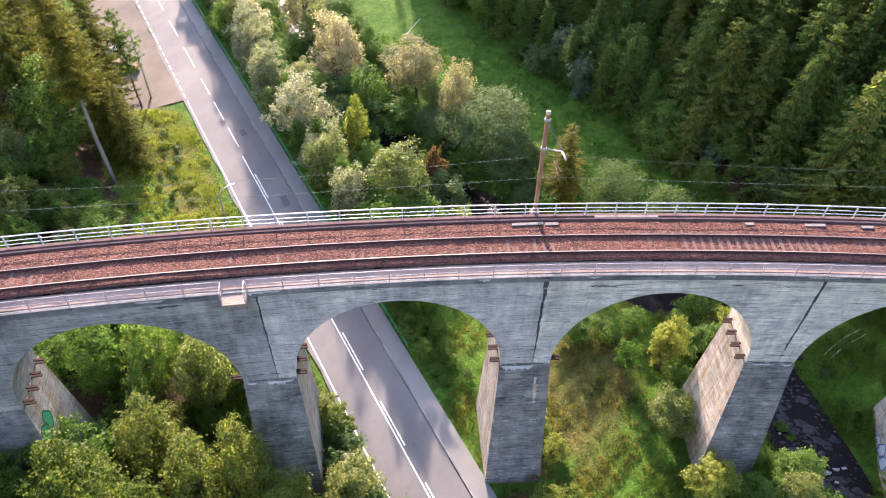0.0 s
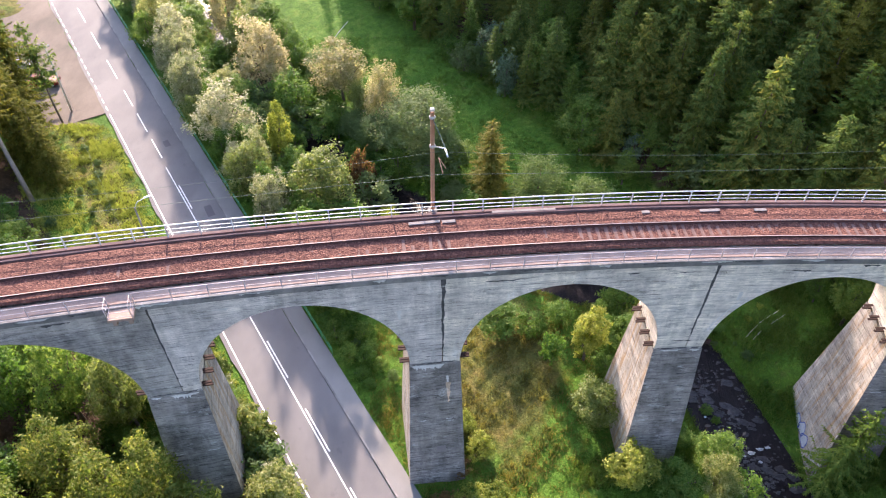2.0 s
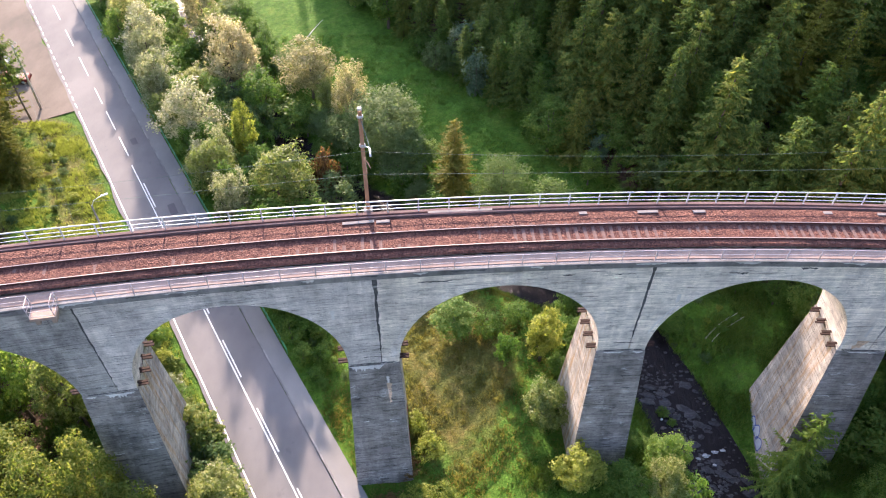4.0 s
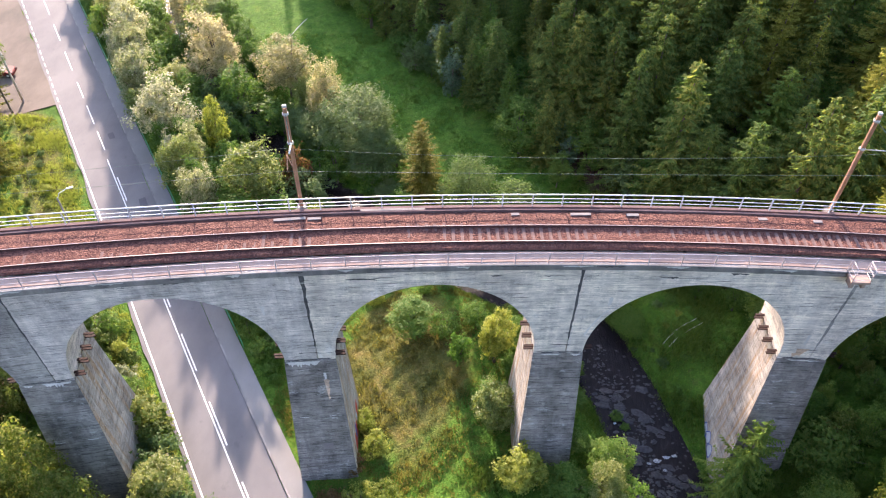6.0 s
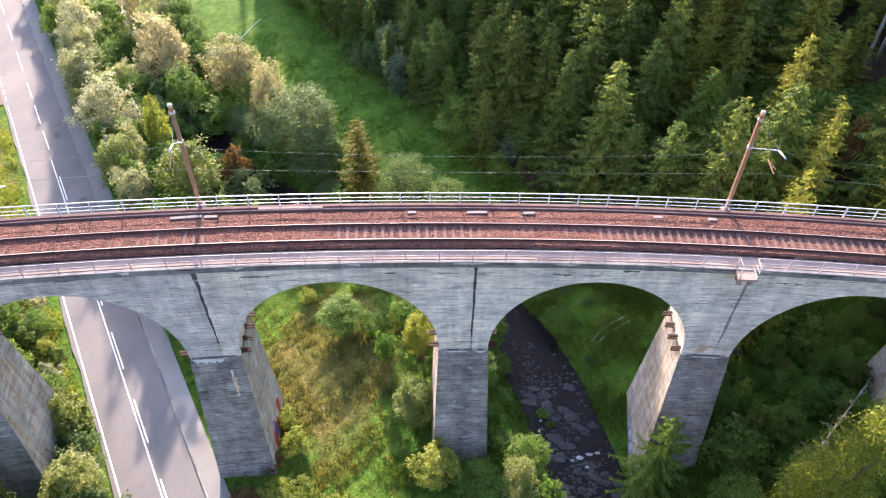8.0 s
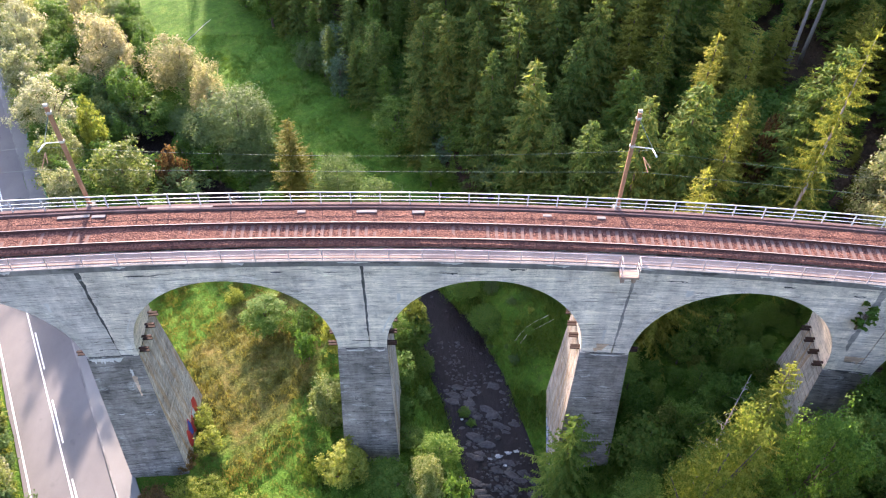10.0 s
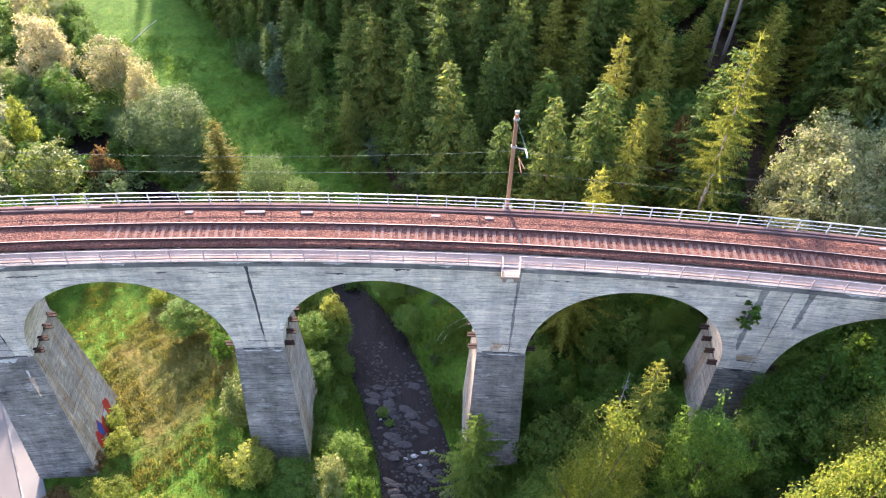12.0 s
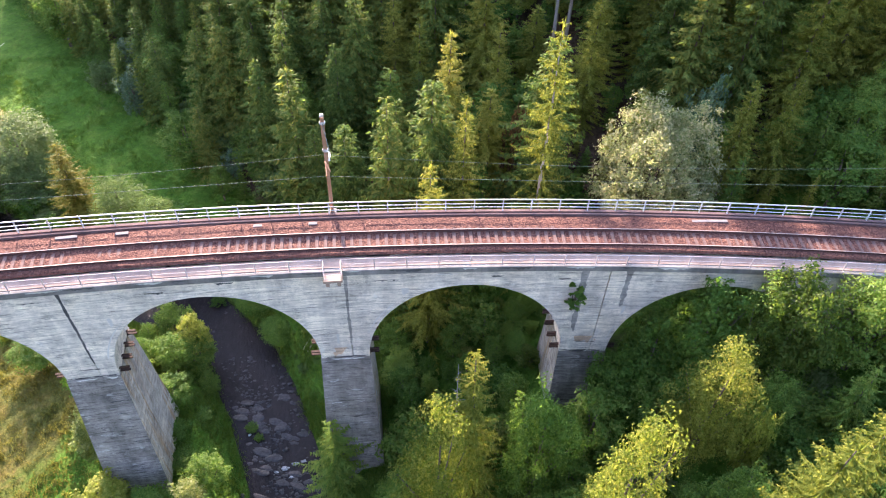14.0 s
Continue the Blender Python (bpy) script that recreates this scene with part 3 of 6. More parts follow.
def pier(s):
    """A tapered shaft below the springing, with its steel stubs."""
    foot_z = min(ground_z(*B(s + a, w, 0).xy) for a in (-2, 2) for w in (-1, 6)) - 0.8 - max(0, fall(s))
    drop = SPRING - foot_z
    vs, rows = [], 6
    for i in range(rows + 1):
        f = drop * i / rows
        z = SPRING - f
        h, wf, wb = HALF + 0.05 + 0.035 * f, face_w(SPRING) - 0.05 - 0.13 * f, back_w(SPRING) + 0.05 + 0.10 * f
        for ds, w in ((-h, wf), (h, wf), (h, wb), (-h, wb)):
            vs.append(VINV @ B(s + ds, w, z))
    fs = [[i * 4 + j, (i + 1) * 4 + j, (i + 1) * 4 + (j + 1) % 4, i * 4 + (j + 1) % 4] for i in range(rows) for j in range(4)]
    fs += [[0, 1, 2, 3], [rows * 4 + j for j in (3, 2, 1, 0)]]
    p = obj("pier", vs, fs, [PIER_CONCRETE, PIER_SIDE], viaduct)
    # side faces get the mix paled for the light on them
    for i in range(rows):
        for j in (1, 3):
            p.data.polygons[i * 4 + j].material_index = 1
    bar = None
    for side in (-1, 1):
        for w in (0.95, 2.05, 3.2, 4.35):
            for dz in (0.12, -0.20):
                m = Matrix.Translation(-viaduct.location) @ Bm(s + side * (HALF + 0.27), w, SPRING + 0.28 + dz)
                if bar is None:
                    bar = obj("steel_stub", *box_geo((0.95, 0.2, 0.10), 0.012), DARK_STEEL, p)
                    bar.matrix_basis = m
                else:
                    share("steel_stub", bar, p, m)
    return p


PIER_OBS = [pier(s) for s in [PIERS[0] - PITCH] + PIERS]

S0, S1 = -112.0, 75.0
solid_along("near_coping", S0, S1, [(0.0, -0.40), (0.0, 0.03), (0.03, 0.06), (0.30, 0.062), (0.30, -0.40)], COPING, viaduct, 1.0)
solid_along("near_walkway", S0, S1, [(0.303, -0.32), (0.303, 0.10), (1.00, 0.13), (1.00, -0.32)], WALKWAY, viaduct)
solid_along("near_kerb", S0, S1, [(1.003, -0.32), (1.003, 0.13), (1.02, 0.15), (1.13, 0.15), (1.15, 0.13), (1.15, -0.32)], WALKWAY, viaduct)
solid_along("far_kerb", S0, S1, [(4.80, -0.32), (4.80, 0.40), (4.82, 0.42), (4.95, 0.42), (4.97, 0.40), (4.97, -0.32)], FAR_EDGE, viaduct)
solid_along("far_walkway", S0, S1, [(4.973, -0.32), (4.973, 0.12), (5.24, 0.12), (5.24, -0.32)], FAR_EDGE, viaduct)
solid_along("far_coping", S0, S1, [(5.243, -0.40), (5.243, 0.26), (5.26, 0.28), (5.50, 0.28), (5.52, 0.26), (5.52, -0.40)], FAR_EDGE, viaduct)
solid_along("deck_body", S0, S1, [(0.40, -0.42), (0.40, -0.325), (5.20, -0.325), (5.20, -0.42)], CONCRETE, viaduct)


def refuge(s, width, deep):
    """A small refuge platform jutting out from the coping, with its own railing."""
    e = empty("refuge_platform", B(s, 0, 0), "small concrete refuge platform with pale tubular railing", "platform", "refuges on the viaduct")
    m = Bm(s, 0, 0)
    e.matrix_basis = m
    vs, fs = joined([box_geo((width, deep, 0.22), 0.02, (0, -deep / 2 - 0.004, -0.12)), box_geo((0.25, deep * 0.8, 0.5), 0.02, (-width * 0.3, -deep * 0.4 - 0.004, -0.48)),
                     box_geo((0.25, deep * 0.8, 0.5), 0.02, (width * 0.3, -deep * 0.4 - 0.004, -0.48))])
    obj("slab", vs, fs, WALKWAY, e)
    h, d = width / 2 - 0.06, -deep + 0.06
    for z in (0.12, 0.55, 1.02):
        tube("rail", [(-h, 0.1, z), (-h, d, z), (h, d, z), (h, 0.1, z)], 0.022, NEAR_PAINT, e, 6)
    for x in (-h, h):
        for y in (d, 0.08):
            tube("post", [(x, y, -0.02), (x, y, 1.05)], 0.026, NEAR_PAINT, e, 6)
    return e


REFUGES = [(-55.75, 1.5, 0.85), (-0.6, 1.25, 0.8)]
for r in REFUGES:
    refuge(*r)


def railing(name, label, w, base, spacing, heights, mat, gaps=(), top_r=0.045, rail_r=0.026, post_r=0.04, s0=-100.0, s1=66.0):
    e = empty(name, B(-18.7, w, base), label, "railing")
    inv = Matrix.Translation(-e.location)
    spans, a = [], s0
    for g0, g1 in gaps:
        spans.append((a, g0))
        a = g1
    spans.append((a, s1))
    post = None
    for a, b in spans:
        n = int((b - a) / 2) + 1
        for z in heights:
            r = top_r if z == max(heights) else rail_r
            tube("rail", [inv @ B(a + (b - a) * i / n, w, base + z) for i in range(n + 1)], r, mat, e, 6)
        k = max(1, int(round((b - a) / spacing)))
        for i in range(k + 1):
            m = inv @ Bm(a + (b - a) * i / k, w, base - 0.02)
            if post is None:
                post = obj("post", *box_geo((post_r * 1.6, post_r * 1.6, max(heights)), 0.006, (0, 0, max(heights) / 2)), mat, e)
                post.matrix_basis = m
            else:
                share("post", post, e, m)
    return e


railing("far_railing", "pale grey painted steel railing with three horizontal rails", 5.40, 0.28, 2.02, (0.30, 0.62, 1.0), GALV, (), 0.045, 0.026, 0.05)
railing("near_railing", "weathered pale steel railing along the walkway edge", 0.14, 0.0, 2.15, (0.12, 0.58, 1.02), NEAR_PAINT,
        [(r[0] - r[1] / 2, r[0] + r[1] / 2) for r in REFUGES], 0.024, 0.015, 0.034)


# ---- the track ----
def make_ballast():
    ws = [1.152, 1.3, 1.5, 1.7, 1.9, 2.15, 2.4, 2.65, 2.9, 3.1, 3.3, 3.55, 3.8, 4.05, 4.3, 4.55, 4.798]
    n = int((S1 - S0) / 0.3)
    vs, fs = [], []
    for i in range(n + 1):
        s = S0 + (S1 - S0) * i / n
        for j, w in enumerate(ws):
            bed = noise.noise((s * 0.12, w * 0.5, 3)) * 0.05 + noise.noise((s * 1.1, w * 1.3, 8)) * 0.035 + noise.noise((s * 3.3, w * 3.3, 1)) * 0.022
            lift = 0.372 + 0.05 * noise.noise((s * 0.06, 5, 1)) - 0.035 * float(smooth01((s + 22) / 14)) * (1.8 < w < 3.1) - 0.40 * max(0, 1.32 - w) + (0.05 if w < 1.66 else 0.015 if w < 1.9 else 0) - 0.03 * max(0, w - 3.6)
            vs.append(B(s, w, lift + bed - (0.06 if j in (0, len(ws) - 1) else 0)))
    m = len(ws)
    fs = [[i * m + j, i * m + j + 1, (i + 1) * m + j + 1, (i + 1) * m + j] for i in range(n) for j in range(m - 1)]
    return tagged(obj("ballast_bed", vs, fs, BALLAST, None), "rust-brown crushed stone ballast under the track", "ballast", kind="stuff")


make_ballast()
track = empty("railway_track", B(-18.7, 2.47, 0.4), "single rusty railway track with sleepers in ballast", "railway track")
TINV = Matrix.Translation(-track.location)
RAIL_W = (1.73, 3.21)
for w in RAIL_W:
    sec = [(w - 0.075, 0.3750), (w - 0.075, 0.3900), (w - 0.012, 0.4150), (w - 0.012, 0.4950), (w - 0.036, 0.5100), (w - 0.036, 0.5400), (w + 0.036, 0.5400), (w + 0.036, 0.5100),
           (w + 0.012, 0.4950), (w + 0.012, 0.4150), (w + 0.075, 0.3900), (w + 0.075, 0.3750)]
    r = solid_along("rail", S0, S1, sec, RAIL, track, 1.0, "", TINV)
    solid_along("rail_head", S0, S1, [(w - 0.034, 0.5405), (w - 0.03, 0.5480), (w + 0.03, 0.5480), (w + 0.034, 0.5405)], RAIL_HEAD, r, 1.0, "", TINV)
vs, fs = box_geo((0.25, 2.30, 0.2), 0.03)
first = None
rng = random.Random(5)
for i in range(290):
    s = -95 + i * 0.58
    m = TINV @ Bm(s, 2.47 + rng.uniform(-0.03, 0.03), 0.268 + rng.uniform(-0.012, 0.012)) @ Matrix.Rotation(rng.uniform(-0.02, 0.02), 4, "Z")
    if first is None:
        first = obj("sleeper", vs, fs, SLEEPER, track)
        first.matrix_basis = m
    else:
        share("sleeper", first, track, m)


def loose_slab(s, w, length, z=0.40, turn=0.0):
    o = obj("concrete_slab", *box_geo((length, 0.26, 0.07), 0.015), SLAB)
    o.matrix_world = Bm(s, w, z) @ Matrix.Rotation(turn, 4, "Z")
    tagged(o, "pale loose concrete cable-duct slab lying on the ballast", "slab", "loose slabs on the ballast")


for s, w, ln, z in ((-37.2, 4.45, 2.1, 0.39), (-35.6, 4.42, 0.9, 0.38), (-22.3, 4.42, 0.55, 0.38), (-17.9, 4.42, 1.4, 0.39), (-14.4, 4.40, 0.85, 0.39), (-5.6, 4.35, 0.6, 0.39),
                    (-1.9, 4.33, 0.6, 0.39), (26.0, 4.4, 2.6, 0.39)):
    loose_slab(s, w, ln, z, 0.02 * math.sin(s * 3))
duct = solid_along("duct_cover", -32.6, -28.3, [(4.99, 0.123), (4.99, 0.34), (5.23, 0.34), (5.23, 0.123)], SLAB, None, 1.0, "", Matrix())
tagged(duct, "pale concrete cable duct cover beside the railing", "duct cover")


# ---- masts and wires ----
def mast(s, w):
    """Two rusty channels joined by battens, with a short cantilever arm, its insulator and a tie rod."""
    e = empty("line_mast", B(s, w, 0), "rusty orange-brown steel mast with a pale cap and cantilever arm", "mast", "masts beside the track")
    e.matrix_basis = Bm(s, w, -0.6)
    box("foot", (0.6, 0.5, 1.0), COPING, e, (0, 0.1, 0.3), 0.03)
    for x in (-0.095, 0.095):
        obj("leg", *box_geo((0.06, 0.18, 8.3), 0.012, (x, 0, 4.75)), POLE, e)
    obj("web", *box_geo((0.13, 0.10, 8.2), 0.01, (0, 0, 4.72)), POLE, e)
    box("cap", (0.26, 0.24, 0.18), CAP, e, (0, 0, 9.0), 0.03)
    tube("collar", [(0, 0, 8.38), (0, 0, 8.52)], 0.2, CAP, e, 8)
    tube("bracket", [(0, 0, 6.2), (0, 0, 6.34)], 0.2, CAP, e, 8)
    arm = tube("arm", [(0.1, -0.1, 6.28), (0.45, -2.8, 8.22)], 0.04, GALV, e, 6)
    tube("insulator", [(0.45, -2.75, 8.18), (0.45, -3.1, 8.27), (0.46, -3.3, 8.32), (0.46, -3.85, 8.44)], [0.04, 0.07, 0.045, 0.06], INSULATOR, arm, 8)
    tube("tie", [(0.02, -0.2, 8.45), (0.45, -2.8, 8.26)], 0.022, WIRE, e, 5)
    for q in ((0.2, -3.8, 7.18), (0.42, -3.4, 7.2)):
        tube("registration_arm", [(0.1, -2.55, 7.36), q], 0.03, POLE, e, 5)
    return e


CAP = plain("pale_weathered_cap", (0.42, 0.40, 0.36), (0.58, 0.56, 0.52), 4, 0.8)
MAST_S = (-109.0, -36.5 - 36.2, -36.5, -0.6, 39.5)
for s, w in zip(MAST_S[1:], (5.8, 5.8, 5.7, 5.75)):
    mast(s, w)


def wires():
    spec = (("messenger_wire", 2.62, 7.7, 0.55, 0.008, "thin dark messenger wire above the track"), ("contact_wire", 2.5, 6.1, 0.06, 0.010, "green-patinated copper contact wire above the track"))
    ends = (-109.0,) + MAST_S[1:] + (72.0,)
    for name, w, z, sag, r, label in spec:
        pts = []
        for a, b in zip(ends, ends[1:]):
            pa, pb = B(a, w, z), B(b, w, z)
            for i in range(12):
                f = i / 12
                p = pa.lerp(pb, f)
                p.z -= 4 * sag * f * (1 - f)
                pts.append(p)
        tagged(tube(name, pts, r, WIRE, None, 5), label, "wire", "overhead wires")


wires()


# ---- plants ----
def leaf_blades(centres, normals, size, rng, aspect=0.75, jitter=0.5):
    """Small pointed leaves at the given places."""
    n = len(centres)
    nrm = normals / (np.linalg.norm(normals, axis=1, keepdims=True) + 1e-9) + jitter * rng.normal(size=(n, 3))
    nrm /= np.linalg.norm(nrm, axis=1, keepdims=True) + 1e-9
    a = np.cross(nrm, rng.normal(size=(n, 3)))
    a /= np.linalg.norm(a, axis=1, keepdims=True) + 1e-9
    b = np.cross(nrm, a)
    ln = size * rng.uniform(0.6, 1.4, (n, 1))
    a, b = a * ln * 0.5, b * ln * 0.5 * aspect
    v = np.stack([centres - a - b, centres - a + b, centres + a * 1.2], 1).reshape(-1, 3)
    return v, np.arange(3 * n).reshape(-1, 3)


def np_obj(name, v, f, mat, parent=None):
    me = bpy.data.meshes.new(name)
    me.vertices.add(len(v))
    me.vertices.foreach_set("co", np.asarray(v, np.float32).ravel())
    me.loops.add(f.size)
    me.loops.foreach_set("vertex_index", f.astype(np.int32).ravel())
    me.polygons.add(len(f))
    me.polygons.foreach_set("loop_start", np.arange(0, f.size, f.shape[1], dtype=np.int32))
    me.update(calc_edges=True)
    me.materials.append(mat)
    ob = new(name, me)
    ob.parent = parent
    return ob


def spruce(seed, mat, tall=20.0, wide=3.2, bare=0.05, dense=1.0, droop=0.5, name="spruce_tree", fine=1.0, bark=None, hang=0.9, taper=0.75, gaps=0.08):
    """A conifer: tapered trunk and many uneven boughs, each a spray of side twigs with twigs hanging below it."""
    rng = np.random.default_rng(seed)
    e = empty(name, (0, 0, 0), "", "")
    pts = [(0.05 * math.sin(i * 1.3 + seed), 0.05 * math.cos(i * 1.7), 0.95 * tall * i / 8) for i in range(9)]
    tube("trunk", pts, [0.0105 * tall * (1 - i / 8.3) + 0.015 for i in range(9)], bark or BARK, e, 7)
    tris, levels = [], int(tall * 2.1 * dense / fine ** 0.5)
    up = np.array([0, 0, 1.0])
    for i in range(levels):
        f = bare + (0.985 - bare) * ((i + rng.uniform(-0.4, 0.4)) / levels if i else 0.0) ** 0.92
        reach = wide * (1 - f) ** taper * (0.6 + 0.4 * min(1, (f - bare) / 0.12 + 0.3)) + 0.12
        count = int(rng.integers(5, 9)) if reach > 0.7 else 4
        turn = rng.uniform(0, 6.28)
        for b in range(count):
            if rng.random() < gaps:
                continue
            ang = turn + 6.283 * b / count + rng.uniform(-0.4, 0.4)
            ln = reach * rng.uniform(0.55, 1.12) * (1.25 if rng.random() < 0.07 else 1)
            out = np.array([math.cos(ang), math.sin(ang), 0])
            side = np.array([-out[1], out[0], 0])
            sink = droop * (1.15 - f) * rng.uniform(0.6, 1.3)
            k = max(3, int(ln / (0.26 * fine)))
            u = ((np.arange(k) + 0.8) / k)[:, None]
            p = out * ln * u + up * (f * tall + rng.uniform(-0.3, 0.3) - sink * ln * u + 0.28 * ln * u * u)
            for sg in (-1, 1, 0):
                tl = fine * (0.34 + 0.22 * ln * (1 - u)) * rng.uniform(0.65, 1.35, (k, 1)) * (1 if sg else 0.8)
                d = out * rng.uniform(0.3, 0.9, (k, 1)) + sg * side * rng.uniform(0.5, 1.1, (k, 1)) - up * (rng.uniform(0, hang, (k, 1)) + (0.0 if sg else hang * 0.7))
                d *= tl / np.linalg.norm(d, axis=1, keepdims=True)
                w = np.cross(d, up + 0.6 * rng.normal(size=(k, 3)))
                w *= fine * (0.09 + 0.06 * rng.random((k, 1))) / (np.linalg.norm(w, axis=1, keepdims=True) + 1e-6)
                tris.append(np.stack([p + w, p + d, p - w], 1))
            tip, base = p[-1] + out * 0.12 * ln, p[0]
            tris.append(np.array([[base + side * 0.05, tip, base - side * 0.05]]))
    lead = np.array([[(0.05 * math.cos(a), 0.05 * math.sin(a), tall * 0.95), (0.16 * math.cos(a + 1), 0.16 * math.sin(a + 1), tall * (0.972 + 0.005 * j)), (0.05 * math.cos(a + 2.4), 0.05 * math.sin(a + 2.4), tall * 0.955)]
                     for j, a in enumerate(np.arange(6) * 1.05)])
    v = np.concatenate(tris + [lead]).reshape(-1, 3)
    np_obj("crown", v, np.arange(len(v)).reshape(-1, 3), mat, e)
    return e


def broadleaf(seed, mat, tall=10.0, wide=3.4, clumps=260, leaves=9500, leaf=0.19, low=0.08, name="broadleaf_tree", spire=0.25, lobes=13, clump=1.0, rough=1.0):
    """A leafy tree: trunk, forking limbs and a lobed crown of leaf clumps, open in places and thin inside."""
    rng = np.random.default_rng(seed)
    e = empty(name, (0, 0, 0), "", "")
    z0, z1 = tall * low, tall * 0.97
    cz, hi, lo = z0 + 0.42 * (z1 - z0), 0.58 * (z1 - z0), 0.42 * (z1 - z0)
    d = rng.normal(size=(clumps, 3))
    d /= np.linalg.norm(d, axis=1, keepdims=True)
    knobs = rng.normal(size=(lobes, 3)) + np.array([0, 0, 0.35])
    knobs /= np.linalg.norm(knobs, axis=1, keepdims=True)
    big = rng.uniform(0.55, 1.0, lobes)
    bump = np.max(np.exp(-(1 - d @ knobs.T) / 0.085) * big, axis=1)
    rad = (0.56 + 0.44 * bump * rough) * rng.uniform(0.78, 1.12, clumps)
    inner = rng.random(clumps) < 0.2
    rad[inner] *= rng.uniform(0.35, 0.85, inner.sum())
    lift = np.where(d[:, 2] > 0, hi, lo) * d[:, 2] * rad
    girth = wide * rad * (1 - spire * np.clip(lift / hi, 0, 1))
    centre = np.stack([d[:, 0] * girth, d[:, 1] * girth, cz + lift], 1)
    size = clump * wide * rng.uniform(0.10, 0.21, clumps)
    pick = rng.choice(clumps, leaves, p=size ** 2 / np.sum(size ** 2))
    q = rng.normal(size=(leaves, 3)) + np.array([0, 0, 0.3])
    q /= np.linalg.norm(q, axis=1, keepdims=True)
    r = size[pick] * (1 - 0.6 * rng.random(leaves) ** 1.6) * (1 + 0.35 * np.sin(q[:, 0] * 6 + pick) * np.cos(q[:, 1] * 7 + 2 * pick))
    pos = centre[pick] + q * r[:, None] * (1, 1, 0.85)
    stray = rng.random(leaves) < 0.06
    pos[stray] += rng.normal(size=(stray.sum(), 3)) * (0.06 * wide)
    pos[:, 2] = np.maximum(pos[:, 2], 0.02 * tall)
    v, f = leaf_blades(pos, 0.8 * q + 0.5 * d[pick] + np.array([0, 0, 0.75]), leaf, rng)
    fork = tall * max(0.16, low * 0.75)
    tube("trunk", [(0, 0, 0), (0.04, 0.03, fork * 0.5), (0, 0.02, fork), (0.1, -0.05, tall * 0.72)], [0.022 * tall, 0.018 * tall, 0.015 * tall, 0.004 * tall], BARK, e, 7)
    limbs = []
    for c in centre[np.argsort(-rad)[:: max(1, clumps // 10)]]:
        c = Vector(c)
        limbs.append(tube_geo([(0, 0, fork * 0.9), (c.x * 0.45, c.y * 0.45, fork + (c.z - fork) * 0.55), c], [0.009 * tall, 0.006 * tall, 0.002 * tall], 5))
    obj("limb", *joined(limbs), BARK, e)
    np_obj("crown", v, f, mat, e)
    return e


class Stock:
    """Plants built once; each planting is a copy with its own pose, size and label."""

    def __init__(self):
        self.kinds, self.used = {}, {}

    def add(self, key, maker, tall, across, label, category, group):
        self.kinds[key] = (maker, tall, across, label, category, group)

    def plant(self, key, x, y, top=None, h=None, turn=0.0, fat=1.0, base=None, span=None):
        ob, tall, across, label, category, group = self.kinds[key]
        z = (ground_z(x, y) if base is None else base) - 0.15
        if h is None:
            h = max(1.0, top - z)
        k = h / tall
        wide = span / across if span else k * fat
        if key not in self.used:
            o = self.used[key] = ob
        else:
            o = copy_thing(self.used[key], Matrix())
        o.matrix_basis = pose(x, y, z, 0, 0, turn) @ Matrix.Diagonal((wide, wide, k, 1))
        tagged(o, label, category, group)
        return o


stock = Stock()


def stock_leafy(key, seed, mat, tall, wide, clumps, leaves, leaf, label, group, category="tree", **more):
    stock.add(key, broadleaf(seed, mat, tall, wide, clumps, leaves, leaf, **more), tall, 2.05 * wide, label, category, group)


def stock_conifer(key, seed, mat, tall, wide, label, group, **more):
    stock.add(key, spruce(seed, mat, tall, wide, **more), tall, 1.9 * wide, label, "tree", group)


SPRUCES = []
for i, (wide, dense, droop, taper) in enumerate(((4.0, 1.0, 0.6, 0.7), (3.4, 1.05, 0.5, 0.8), (4.4, 0.95, 0.7, 0.65), (3.7, 1.0, 0.6, 0.75), (3.9, 1.05, 0.75, 0.6))):
    stock_conifer(f"spruce{i}", 11 + i, NEEDLE, 20, wide, "dark green spruce in dense hillside forest", "spruces of the hillside forest", dense=dense, droop=droop, taper=taper)
    SPRUCES.append(f"spruce{i}")
for i, (wide, droop, taper) in enumerate(((3.5, 0.5, 0.8), (3.1, 0.45, 0.75), (4.0, 0.6, 0.7))):
    stock_conifer(f"gold{i}", 31 + i, NEEDLE_GOLD, 20, wide, "sunlit yellow-green spruce with drooping boughs", "yellow-green spruces", droop=droop, taper=taper, fine=0.68, gaps=0.14)
for i in range(2):
    stock_conifer(f"fine{i}", 38 + i, NEEDLE_GOLD, 16, 3.0 + 0.4 * i, "yellow-green spruce with fine dense boughs below the line", "yellow-green spruces", dense=1.1, droop=0.45, fine=0.46, hang=1.3, taper=0.7, bare=0.03)
    stock_leafy(f"near{i}", 105 + i, LEAF_NEAR, 10, 3.2, 330, 15000, 0.15, "broadleaf tree below the line, fine leaf colour brightened against shade", "broadleaf trees below the viaduct", rough=1.15, name="maple_tree")
stock_conifer("bright", 47, NEEDLE_BRIGHT, 18, 3.3, "dense fresh green spruce at the forest's edge", "spruces of the hillside forest", droop=0.3, fine=0.72, taper=0.62, hang=0.6)
stock_conifer("young", 41, NEEDLE_BRIGHT, 11, 2.9, "young green spruce with dense low boughs", "young spruces", dense=1.0, droop=0.3, fine=0.6, taper=0.8, bare=0.02)
stock_conifer("ragged", 36, NEEDLE_GOLD, 24, 3.9, "ragged yellow-green spruce with a pale trunk showing", "yellow-green spruces", dense=0.85, droop=0.7, fine=0.5, bark=LARCH_BARK, hang=2.0, taper=0.62, gaps=0.36)
